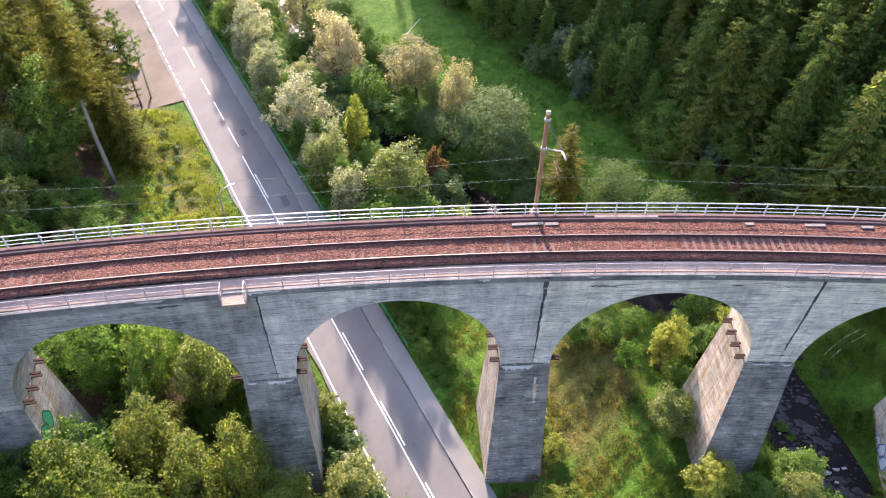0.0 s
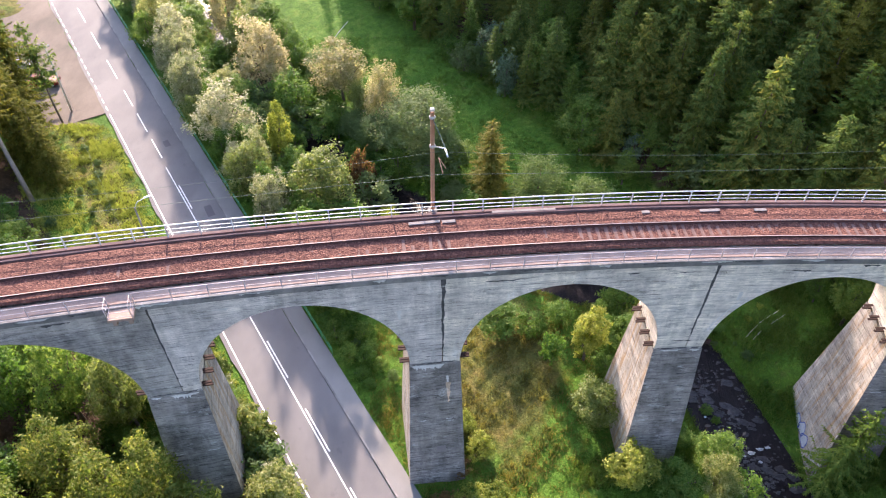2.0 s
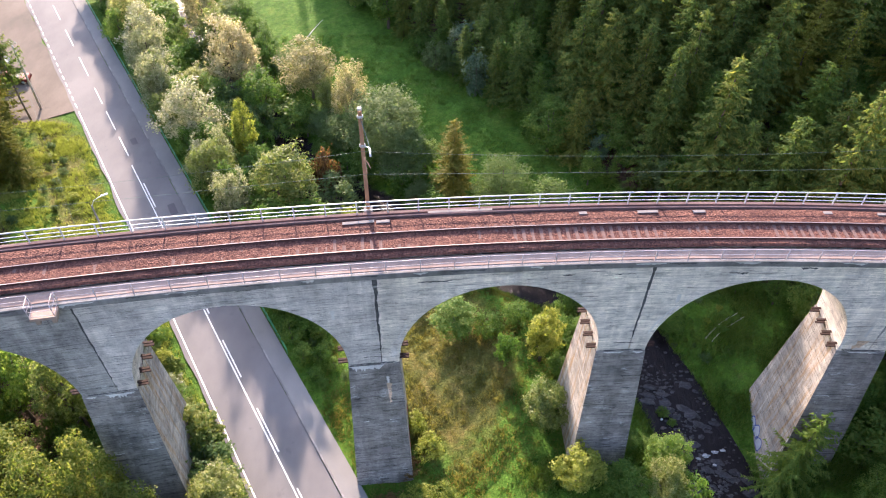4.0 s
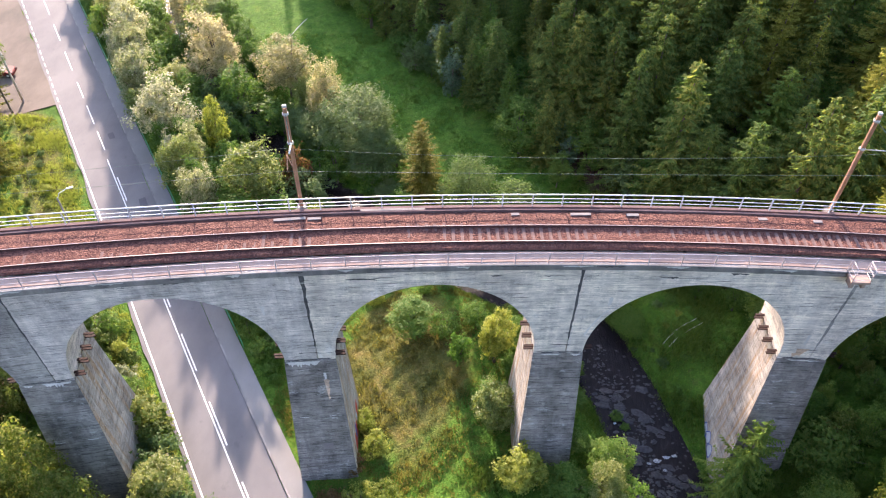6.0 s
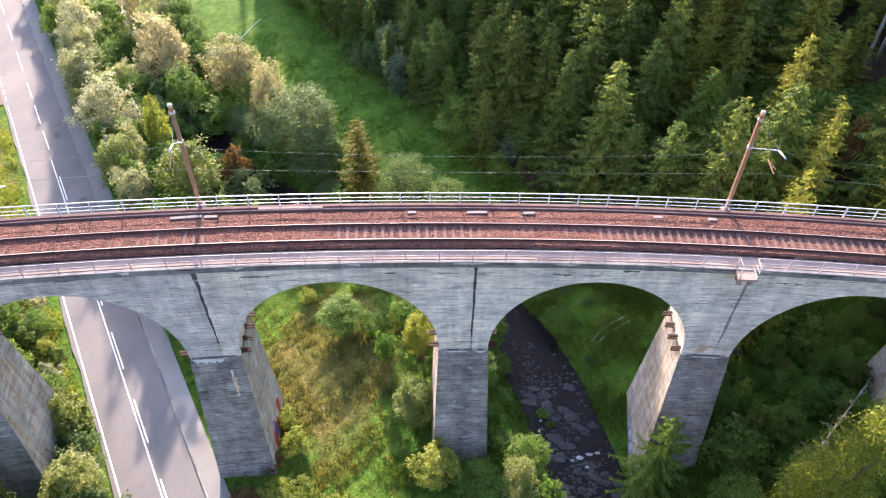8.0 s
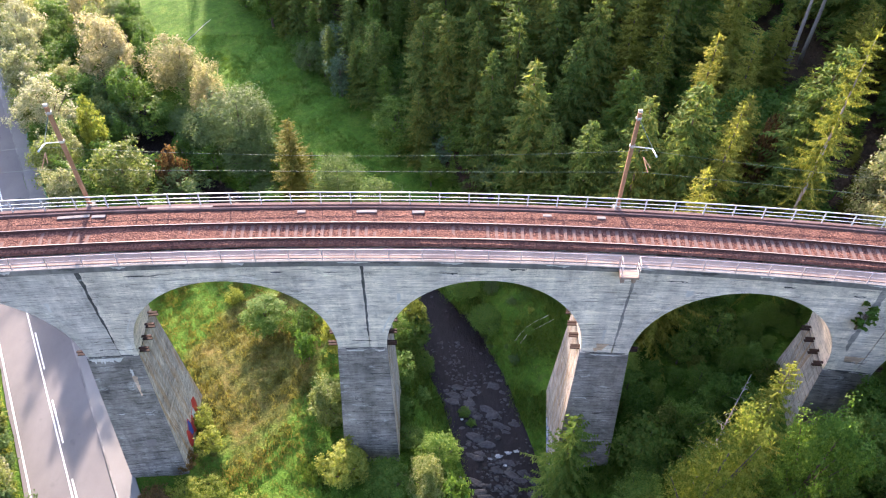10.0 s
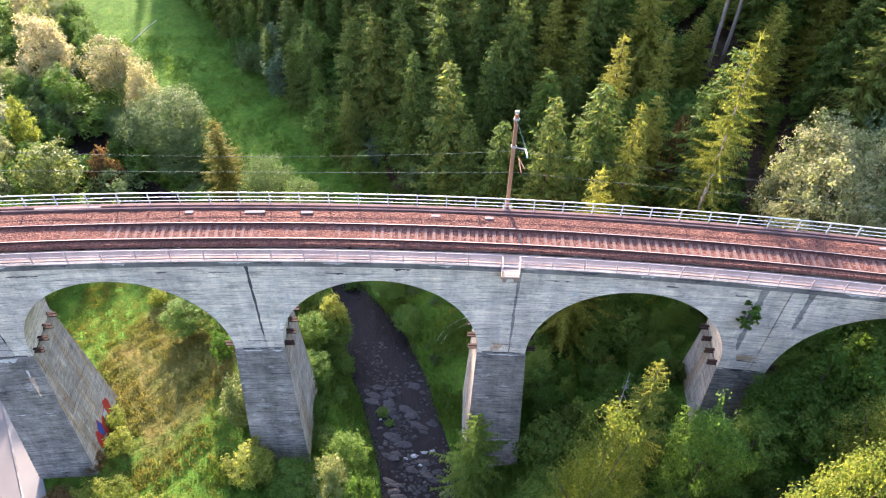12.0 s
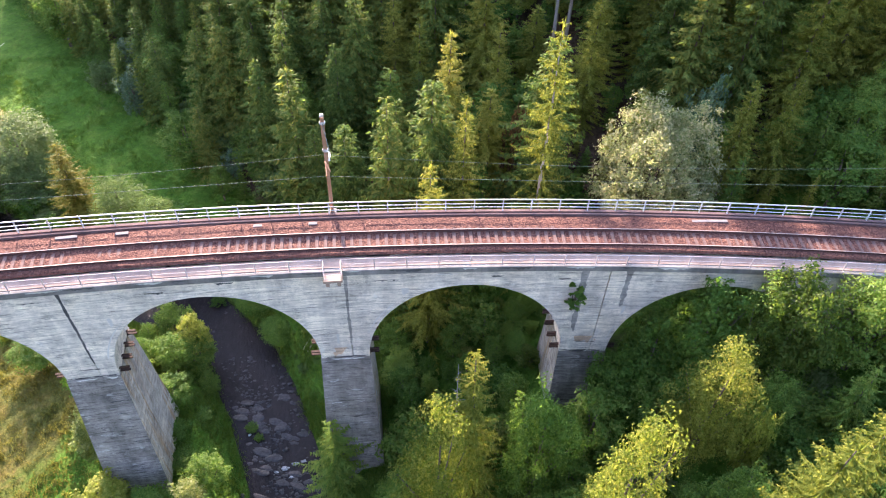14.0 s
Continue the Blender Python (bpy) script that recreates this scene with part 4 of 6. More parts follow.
for i, (wide, taper) in enumerate(((3.8, 0.7), (4.4, 0.6))):
    stock_conifer(f"olive{i}", 55 + i, NEEDLE_OLIVE, 20, wide, "olive-green conifer with brownish lower boughs", "tall conifers by the road", droop=0.5, taper=taper, fine=0.85, gaps=0.12)
stock_conifer("larch", 51, NEEDLE_LARCH, 28, 5.2, "tall golden-green conifer with a long bare trunk", "tall conifers by the road", bare=0.45, droop=0.35, name="larch_tree", fine=0.9, bark=LARCH_BARK, gaps=0.15)
stock_conifer("pine", 52, NEEDLE, 14, 5.0, "dark pine with a bare lower trunk", "tall conifers by the road", bare=0.42, dense=0.6, droop=-0.05, name="pine_tree", gaps=0.3)
for i in range(3):
    stock_leafy(f"pale{i}", 61 + i, LEAF_PALE, 10, 3.2, 240, 9000, 0.2, "broadleaf tree with sun highlights put into its pale leaf colour", "broadleaf trees by the stream", spire=0.3, rough=1.2, lobes=10, name="alder_tree")
    stock_leafy(f"leaf{i}", 71 + i, LEAF, 10, 3.2, 220, 7500, 0.21, "deep green broadleaf tree with a lobed crown", "broadleaf trees by the stream")
    stock_leafy(f"fresh{i}", 64 + i, LEAF_FRESH, 12, 3.6, 260, 11000, 0.21, "fresh green broadleaf tree with a sunlit lobed crown", "broadleaf trees below the viaduct", rough=1.2, name="maple_tree")
for i in range(2):
    stock_leafy(f"tan{i}", 111 + i, LEAF_TAN, 10, 3.6, 280, 11000, 0.19, "loose tall broadleaf tree with sun highlights as cream leaf colour", "broadleaf trees by the stream", spire=0.35, lobes=14, rough=1.2, name="birch_tree")
    stock_leafy(f"light{i}", 115 + i, LEAF_LIGHT, 10, 3.2, 260, 10000, 0.2, "light green broadleaf tree with creamy leaf tips", "broadleaf trees by the stream", rough=1.15, name="alder_tree")
    stock_leafy(f"willow{i}", 81 + i, LEAF_WILLOW, 9, 4.0, 380, 16000, 0.15, "rounded grey-green willow with fine leaves", "willows beyond the viaduct", low=0.03, name="willow_tree", spire=0.15, lobes=16, rough=0.85)
    stock_leafy(f"lime{i}", 85 + i, LEAF_LIME, 9, 2.4, 170, 6500, 0.2, "bright yellow-green broadleaf tree", "yellow-green broadleaf trees", low=0.12)
    stock_leafy(f"bush{i}", 91 + i, LEAF, 3.2, 1.9, 90, 2600, 0.15, "low dark green leafy bush", "bushes in the valley", "bush", low=0.02, name="bush", spire=0.1)
stock_leafy("palebush", 95, LEAF_WILLOW, 3.6, 2.0, 100, 3000, 0.15, "grey-green bush with small dull leaves", "bushes in the valley", "bush", low=0.02, name="bush", spire=0.1)
stock_leafy("limebush", 96, LEAF_LIME, 3.2, 1.9, 90, 2600, 0.15, "low yellow-green leafy bush", "bushes in the valley", "bush", low=0.02, name="bush", spire=0.1)
stock_leafy("rustbush", 97, LEAF_RUST, 3.0, 1.8, 80, 2300, 0.16, "low brownish autumn-coloured bush", "bushes in the valley", "bush", low=0.02, name="bush", spire=0.1)
stock_leafy("bluebush", 103, LEAF_BLUE, 6.0, 2.2, 130, 4200, 0.17, "bluish-grey small tree at the forest edge", "bushes in the valley", low=0.02)
stock_leafy("bigpale", 98, LEAF_BIG, 14, 5.6, 1000, 44000, 0.16, "large round tree with sun highlights as whitish leaf colour", "broadleaf trees by the stream", low=0.02, spire=0.12, lobes=22, clump=0.55, rough=0.75)
stock_leafy("goldtree", 121, LEAF_SUNNY, 12, 3.6, 420, 20000, 0.13, "yellow-green tree with fine dense foliage below the line", "yellow-green broadleaf trees", spire=0.55, lobes=18, rough=1.25, low=0.05)
stock_leafy("hedge", 101, LEAF_FRESH, 5, 1.5, 90, 3400, 0.16, "leggy yellow-green shrub beside the road edge", "shrubs along the road", "bush", low=0.03, name="shrub", spire=0.4)
stock_leafy("hedgepale", 102, LEAF_PALE, 5, 1.6, 90, 3400, 0.16, "pale leggy shrub beside the road edge", "shrubs along the road", "bush", low=0.03, name="shrub", spire=0.4)

taken = []


def grove(*plants):
    """Single plants: kind, x, y, height of the top, crown's width, turn."""
    for key, x, y, top, span, turn in plants:
        stock.plant(key, x, y, top, turn=turn, span=span)
        taken.append((x, y, 0.42 * span))


# between the road and the meadow
grove(
    ("pale0", -18.6, 73.4, -13.4, 8.6, 0), ("lime1", -11.0, 69.7, -12.6, 3.9, 50), ("pale1", -10.1, 58.7, -14.0, 5.0, 60), ("light0", -5.0, 62.4, -13.3, 8.2, 0),
    ("tan0", -5.2, 84.6, -14.0, 9.0, 100), ("tan1", 0.8, 78.0, -13.6, 6.4, 20), ("willow0", 5.8, 73.0, -13.6, 13.2, 0), ("leaf0", -11.6, 81.3, -16.2, 7.4, 10),
    ("tan1", -16.4, 89.4, -13.4, 10.0, 140), ("pale2", -27.6, 87.6, -13.4, 6.4, 0), ("pale1", -24.6, 81.0, -13.3, 6.6, 90), ("light1", -13.6, 64.4, -14.6, 6.2, 40),
)
grove(
    ("pale2", -13.4, 67.4, -15.6, 4.6, 200), ("pale0", -30.2, 94.0, -13.6, 7.0, 210), ("light1", -33.5, 99.0, -13.8, 6.0, 30), ("rustbush", -1.4, 67.0, -17.4, 4.2, 0),
    ("limebush", 2.6, 58.6, -19.4, 2.6, 30), ("leaf1", 3.0, 69.5, -19.5, 5.0, 70), ("bush0", 7.6, 66.8, -20.6, 4.6, 20), ("leaf2", 10.6, 69.6, -19.2, 4.4, 130),
    ("leaf2", -21.6, 79.0, -16.6, 4.6, 30), ("leaf1", -15.4, 70.4, -17.0, 4.6, 60), ("leaf0", -8.8, 66.0, -17.0, 4.8, 130), ("light0", -20.8, 96.0, -14.6, 7.0, 60),
)
grove(
    ("tan0", -24.5, 103.0, -13.8, 8.0, 10), ("leaf2", -7.4, 59.6, -17.4, 4.4, 80), ("olive0", 14.0, 65.0, -12.9, 6.8, 10), ("willow1", 7.8, 69.4, -17.6, 9.4, 60),
    ("willow1", 19.4, 62.4, -14.8, 8.2, 0), ("willow0", 24.6, 58.8, -14.0, 7.6, 70),
)
# the forest's edge and the hill
grove(
    ("bluebush", 31.3, 68.6, -16.8, 3.6, 0), ("bluebush", 15.0, 91.0, -14.6, 5.2, 60), ("bluebush", 17.0, 84.0, -14.8, 4.6, 130), ("bright", 49.6, 60.4, -2.6, 7.6, 0),
    ("bright", 40.8, 64.4, -6.0, 5.6, 90), ("spruce2", 39.0, 67.6, -1.0, 7.0, 90), ("spruce0", 35.0, 71.0, -4.0, 7.4, 140), ("spruce4", 28.6, 75.6, -6.0, 7.4, 190),
    ("leaf1", 27.0, 77.0, -15.6, 6.4, 20), ("leaf0", 33.4, 69.8, -15.0, 6.0, 110), ("spruce3", 22.4, 80.0, -9.0, 6.6, 260), ("spruce1", 18.6, 88.0, -9.6, 6.2, 220),
)
grove(
    ("spruce0", 44.4, 63.4, -1.6, 7.0, 20), ("spruce4", 46.6, 66.8, 2.6, 7.6, 70), ("spruce2", 45.4, 58.2, -9.2, 6.0, 200), ("gold0", 52.8, 64.4, 0.6, 6.2, 150),
    ("bright", 55.4, 60.0, -4.4, 5.2, 30), ("ragged", 61.5, 45.4, 10.4, 7.6, 40), ("gold1", 58.3, 53.4, -0.6, 8.0, 80), ("gold2", 51.8, 42.2, 0.6, 7.4, 120),
    ("gold0", 55.2, 47.6, 2.6, 7.0, 200), ("rustbush", 60.9, 53.2, -0.2, 3.6, 0), ("gold2", 63.4, 55.0, 1.0, 5.0, 10), ("gold1", 64.9, 66.3, 0.4, 6.2, 140),
)
grove(
    ("gold2", 68.6, 58.4, 5.4, 5.6, 220), ("bigpale", 71.6, 45.4, 4.9, 13.4, 0), ("gold1", 78.2, 46.0, 4.0, 5.4, 30), ("gold2", 81.8, 45.6, 4.6, 5.6, 200),
    # spruce1 to spruce3: tall trees added to throw shade on the track
    ("leaf1", 86.0, 42.0, 2.0, 7.0, 10), ("spruce1", 80.5, 53.0, 17.0, 7.0, 0), ("gold0", 84.5, 50.5, 15.0, 7.0, 70), ("spruce0", 83.5, 57.0, 19.0, 7.6, 140),
    ("gold2", 88.5, 52.0, 16.0, 7.0, 200), ("spruce3", 92.0, 55.0, 18.0, 7.0, 40), ("bluebush", 76.2, 48.6, 5.2, 4.6, 80), ("larch", 67.2, 67.6, 17.0, 7.5, 0),
)
grove(
    ("larch", 68.9, 68.6, 18.0, 7.5, 70),
)
# below the line, on the near side
grove(
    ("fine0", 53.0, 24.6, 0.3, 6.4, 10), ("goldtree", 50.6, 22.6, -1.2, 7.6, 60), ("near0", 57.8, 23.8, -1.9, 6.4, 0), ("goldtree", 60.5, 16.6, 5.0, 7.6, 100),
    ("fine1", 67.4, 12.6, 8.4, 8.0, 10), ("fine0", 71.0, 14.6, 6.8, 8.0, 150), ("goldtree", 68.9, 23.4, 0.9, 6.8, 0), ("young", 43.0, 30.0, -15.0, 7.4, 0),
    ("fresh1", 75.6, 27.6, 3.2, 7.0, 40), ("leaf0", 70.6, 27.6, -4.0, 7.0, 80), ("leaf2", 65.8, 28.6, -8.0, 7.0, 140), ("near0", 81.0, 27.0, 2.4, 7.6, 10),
)
grove(
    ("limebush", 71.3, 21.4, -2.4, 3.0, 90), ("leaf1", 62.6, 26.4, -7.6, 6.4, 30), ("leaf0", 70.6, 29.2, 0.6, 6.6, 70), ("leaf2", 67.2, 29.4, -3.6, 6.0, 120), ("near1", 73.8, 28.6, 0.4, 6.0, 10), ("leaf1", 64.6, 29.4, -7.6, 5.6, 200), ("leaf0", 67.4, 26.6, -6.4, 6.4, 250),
)
# under and round the arches by the meadow and the stream
grove(
    ("bush0", 19.1, 40.9, -19.3, 3.6, 0), ("lime1", 22.4, 41.2, -15.2, 4.6, 20), ("light0", 22.2, 34.6, -18.0, 5.2, 100), ("leaf1", 14.2, 45.2, -20.4, 6.2, 30),
    ("bush1", 17.6, 44.6, -21.4, 4.4, 70), ("bush0", 20.4, 46.0, -21.2, 4.2, 30), ("lime0", 24.3, 28.2, -18.0, 5.0, 0), ("leaf2", 28.0, 27.4, -19.0, 5.4, 60),
    ("light1", 31.4, 27.2, -17.8, 4.2, 130), ("bush1", 33.4, 26.6, -19.0, 4.6, 20), ("leaf0", 32.2, 29.8, -18.6, 4.8, 90), ("rustbush", 9.0, 25.6, -21.4, 3.8, 0),
)
grove(
    ("limebush", 11.2, 26.2, -21.6, 3.8, 50), ("limebush", 13.4, 26.6, -22.0, 3.6, 90), ("limebush", 10.6, 33.6, -22.0, 3.0, 70), ("limebush", 12.0, 31.2, -21.8, 3.4, 200),
    ("rustbush", 10.0, 29.4, -22.2, 2.8, 140), ("limebush", 16.2, 25.2, -21.8, 3.6, 10), ("bush0", 28.6, 35.5, -22.5, 3.6, 0), ("bush1", 29.6, 32.6, -23.2, 3.6, 60),
    ("leaf1", 28.0, 39.0, -20.0, 4.6, 60), ("bush0", 30.2, 37.6, -24.2, 2.8, 160), ("lime0", 28.6, 45.6, -18.6, 4.4, 0), ("leaf0", 27.4, 43.0, -19.0, 4.6, 0),
)
grove(
    ("leaf2", 26.6, 47.6, -18.6, 4.8, 80), ("bush0", 31.6, 32.2, -25.0, 2.8, 10),
)
# left of the road, near and far
grove(
    ("fresh1", -12.1, 24.0, -8.8, 6.0, 60), ("fresh0", -19.6, 25.4, -9.4, 7.0, 0), ("fresh2", -15.8, 22.6, -8.6, 6.6, 20), ("fresh1", -22.4, 20.4, -6.6, 7.4, 80),
    ("fresh2", -18.6, 18.0, -5.4, 7.0, 90), ("light0", -4.6, 25.6, -16.2, 5.4, 30), ("fresh1", -8.2, 20.5, -9.6, 6.2, 200), ("leaf0", -25.2, 24.2, -11.6, 6.4, 40),
    ("leaf2", -29.0, 21.6, -9.4, 7.4, 90), ("leaf2", -20.5, 42.5, -14.0, 6.4, 10), ("leaf0", -27.5, 42.5, -13.0, 7.0, 10), ("larch", -38.8, 61.8, 5.0, 9.6, 0),
)
grove(
    ("olive1", -40.2, 67.5, -5.0, 7.4, 120), ("olive0", -43.5, 71.5, -2.0, 7.4, 10), ("olive0", -37.2, 65.6, -11.0, 5.6, 60), ("olive1", -47.5, 65.5, 3.0, 8.6, 90),
    ("olive0", -50.0, 73.0, 2.0, 8.0, 200), ("olive1", -45.4, 78.6, -3.0, 7.6, 30), ("rustbush", -43.5, 56.0, -18.5, 5.4, 0), ("rustbush", -41.0, 54.5, -19.0, 5.0, 80),
    ("leaf1", -39.0, 56.5, -17.0, 5.0, 0), ("pine", -41.9, 78.6, -9.0, 8.6, 0), ("olive1", -57.5, 84.0, -3.0, 8.0, 10), ("olive0", -60.0, 92.0, -4.0, 8.0, 50),
)
grove(
    ("spruce1", -52.0, 63.0, -3.0, 7.0, 0), ("light0", -18.2, 32.8, -9.6, 5.6, 50), ("leaf0", -22.6, 32.8, -9.8, 5.6, 120), ("leaf1", -26.8, 32.4, -9.6, 6.0, 20),
    ("leaf2", -14.2, 35.6, -14.6, 5.0, 20), ("leaf1", -20.6, 36.8, -12.6, 6.0, 20), ("leaf2", -31.2, 31.6, -10.0, 6.4, 90), ("leaf0", -36.0, 31.4, -9.6, 7.0, 10),
    ("leaf0", -26.0, 37.4, -12.0, 6.6, 60), ("leaf1", -31.5, 36.8, -12.0, 7.0, 30), ("leaf2", -37.5, 37.5, -11.0, 7.0, 10), ("leaf0", -17.0, 40.6, -15.0, 5.6, 150),
)
# shrubs and slender trees along the road's edge below the viaduct
for key, s, off, h, turn, fat in (("leaf0", 21.5, -5.6, 5.0, 0, 0.8), ("lime0", 18.0, -5.4, 4.4, 40, 0.7), ("leaf2", 13.5, -5.8, 4.6, 90, 0.9), ("hedge", 9.5, -5.3, 5.6, 150, 1.2), ("palebush", 6.0, -5.4, 4.2, 20, 1.0), ("hedgepale", 26.0, -5.6, 4.2, 10, 1.0), ("hedge", 24.0, -6.4, 4.6, 50, 1.0), ("hedgepale", 22.0, -7.2, 4.8, 100, 1.1), ("hedge", 19.6, -6.6, 4.6, 150, 1.0), ("hedge", 17.4, -5.0, 3.4, 10, 1.0), ("hedgepale", 15.2, -5.6, 4.0, 60, 1.0),
                                  ("hedge", 12.0, -5.0, 3.8, 90, 1.0), ("hedge", 10.5, -6.6, 4.6, 200, 1.1), ("hedge", 7.6, -5.0, 4.4, 240, 1.1), ("hedgepale", 4.0, -5.1, 4.4, 280, 1.1), ("hedge", 0.8, -5.2, 4.6, 300, 1.2), ("hedgepale", -2.8, -5.4, 5.0, 330, 1.2),
                                  ("leaf0", 2.5, -6.0, 5.4, 200, 0.9), ("palebush", -1.0, -5.7, 4.8, 70, 1.1), ("limebush", 16.0, -6.6, 3.0, 0, 1.0)):
    p = road(s, off)
    taken.append((p.x, p.y, 1.0))
    stock.plant(key, p.x, p.y, h=h + 0.5, turn=turn, fat=fat * 1.25)


# over the stream's edge and in the upper wood
grove(
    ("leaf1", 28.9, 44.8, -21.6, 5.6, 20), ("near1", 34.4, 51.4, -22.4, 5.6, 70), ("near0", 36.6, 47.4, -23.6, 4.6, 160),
    ("lime0", 64.7, 75.3, -0.6, 5.6, 30), ("gold0", 60.0, 60.0, 1.8, 6.2, 100), ("gold1", 70.6, 63.2, 3.4, 7.0, 140), ("light1", 62.6, 54.6, -0.8, 4.2, 10),
    ("gold2", 75.2, 62.4, 5.0, 6.6, 200), ("gold0", 81.0, 55.4, 8.4, 6.4, 250), ("lime1", 69.0, 73.0, 0.6, 5.0, 80),
)

# ---- woods: scattered plants that keep clear of the road, the line, the stream and each other ----
rnd = random.Random(77)


def clear(x, y, gap, under=False):
    off = (x - ROAD_O.x) * ROAD_N.x + (y - ROAD_O.y) * ROAD_N.y
    along = (x - ROAD_O.x) * ROAD_D.x + (y - ROAD_O.y) * ROAD_D.y
    if -4.6 < off < 5.9 or (63 < along < 108 and -12 < off < 0):
        return False
    w = math.hypot(x - XC, y - YC) - R
    if not under and -3.0 < w < 8.5:
        return False
    if stream_d(x, y) < 1.6:
        return False
    return all((x - a) ** 2 + (y - b) ** 2 > max(gap, r) ** 2 for a, b, r in taken)


def scatter(count, gap, x0, x1, y0, y1, test, kinds, tall, fat=(0.85, 1.15), tries=9000, under=False):
    made = 0
    for _ in range(tries):
        if made >= count:
            break
        x, y = rnd.uniform(x0, x1), rnd.uniform(y0, y1)
        if not test(x, y) or not clear(x, y, gap, under):
            continue
        taken.append((x, y, 0.0))
        stock.plant(rnd.choice(kinds), x, y, h=rnd.uniform(*tall), turn=rnd.uniform(0, 360), fat=rnd.uniform(*fat))
        made += 1


def sunlit_lane(x, y):
    """Open ground on the sunny side of the large round tree."""
    dx, dy = x - 71.3, y - 45.4
    along, across = dx * SUN_FROM.x + dy * SUN_FROM.y, dx * SUN_FROM.y - dy * SUN_FROM.x
    return (-9 < along < 17 and abs(across) < 6.5) or (17 <= along < 42 and abs(across + 1) < 5)


def pier_lane(x, y):
    """Low growth only, on the sunny side of the piers' lit faces."""
    for s in PIERS[2:]:
        p = B(s - HALF, 2.5, 0)
        dx, dy = x - p.x, y - p.y
        along, across = dx * SUN_FROM.x + dy * SUN_FROM.y, dx * SUN_FROM.y - dy * SUN_FROM.x
        if -3 < along < 14 and abs(across) < 2.6:
            return True
    return False


def meadow_lane(x, y):
    """Low growth only, on the sunny side of the dry meadow."""
    return 4 < x + 0.326 * (y - 40) < 18 and 36 < y < 64


def hill_d(x, y):
    return (x - 27) * 0.809 + (y - 69) * 0.588


def road_off(x, y):
    return (x - ROAD_O.x) * ROAD_N.x + (y - ROAD_O.y) * ROAD_N.y


def stream_d(x, y):
    return float(stream_at(np.array([x]), np.array([y]))[0][0])


BELT = ["pale0", "leaf1", "light0", "pale2", "leaf0", "light1", "leaf2", "leaf1"]
GREEN = ["leaf0", "leaf1", "leaf2"]
SHRUB = ["bush0", "bush1", "palebush", "bush0"]
# hillside forest beyond the line
scatter(40, 3.0, -16, 30, 60, 128, lambda x, y: 0.5 < hill_d(x, y) < 9, SPRUCES + ["leaf1", "bright"], (9, 13), (1.0, 1.3))
scatter(90, 3.5, -12, 50, 50, 128, lambda x, y: 3.0 < hill_d(x, y) < 52 and (y < 107 or x > 24), SPRUCES * 2 + ["bright", "gold1"], (15, 22), (1.05, 1.45))
scatter(110, 3.5, 50, 112, 50, 128, lambda x, y: 1.0 < hill_d(x, y) < 52 and not sunlit_lane(x, y), SPRUCES + ["gold0", "gold1", "gold2", "gold0", "gold1", "bright"], (15, 22), (1.05, 1.4))
scatter(45, 2.2, -12, 95, 44, 125, lambda x, y: 0.0 < hill_d(x, y) < 7 and y > 47, SHRUB + GREEN + ["young"], (3, 7))
scatter(80, 2.4, -12, 105, 50, 112, lambda x, y: 2.0 < hill_d(x, y) < 36 and not sunlit_lane(x, y), ["spruce0", "spruce1", "spruce3", "leaf1", "bright", "leaf0"], (6, 12), (1.0, 1.4))
scatter(52, 1.9, 54, 84, 48, 88, lambda x, y: sunlit_lane(x, y), ["bush0", "leaf1", "gold2", "young", "gold1", "leaf0"], (3.0, 6.5), (1.0, 1.4))
# trees between road and stream, and between stream and meadow
scatter(26, 2.6, -60, 4, 46, 135, lambda x, y: 6.4 < road_off(x, y) < 9.0 and y < 114, BELT, (6.5, 9.5), (0.85, 1.1))
scatter(75, 1.9, -55, 4, 50, 135, lambda x, y: y < 114 and road_off(x, y) > 6.8 and hill_d(x, y) < -20 and stream_d(x, y) > 1.6 and not meadow_lane(x, y), GREEN * 2 + SHRUB + ["light1"], (3.5, 7.0), (1.0, 1.35))
scatter(30, 2.6, -45, 26, 55, 130, lambda x, y: -28 < hill_d(x, y) < -16.0 and 56 < y < 112 and stream_d(x, y) > 1.6 and x < 12 and not meadow_lane(x, y), ["leaf1", "leaf0", "willow0", "leaf2", "light1"], (4.0, 7.5), (1.0, 1.3))
# left bank
scatter(34, 3.6, -84, -18, 38, 110, lambda x, y: road_off(x, y) < -14.5 and (y > 62 or x < -52), ["olive0", "spruce2", "olive1", "olive0", "spruce1", "leaf1"], (15, 22))
scatter(60, 1.6, -64, -6, 40, 88, lambda x, y: -16 < road_off(x, y) < -7.0 and y < 76, ["palebush", "hedge", "limebush", "limebush", "hedge"], (0.6, 1.5), (1.0, 1.5))
# near side of the viaduct
scatter(34, 2.7, -50, 4, 10, 30, lambda x, y: road_off(x, y) < -8.5, ["fresh0", "fresh1", "fresh2", "leaf0"], (8, 12.5), (0.85, 1.1))
scatter(34, 2.2, -48, -10, 38, 60, lambda x, y: road_off(x, y) < -8, ["fresh0", "fresh1", "leaf2", "leaf0", "light0"], (5, 9), (1.0, 1.3))
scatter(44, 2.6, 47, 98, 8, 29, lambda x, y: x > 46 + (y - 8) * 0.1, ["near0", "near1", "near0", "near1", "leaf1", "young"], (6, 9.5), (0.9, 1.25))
scatter(60, 1.9, 47, 92, 6, 30, lambda x, y: True, SHRUB + GREEN, (2.5, 5), (1.0, 1.4))
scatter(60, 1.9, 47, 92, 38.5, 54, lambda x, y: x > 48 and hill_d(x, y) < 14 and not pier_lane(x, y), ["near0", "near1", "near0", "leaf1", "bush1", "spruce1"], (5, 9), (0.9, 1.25))
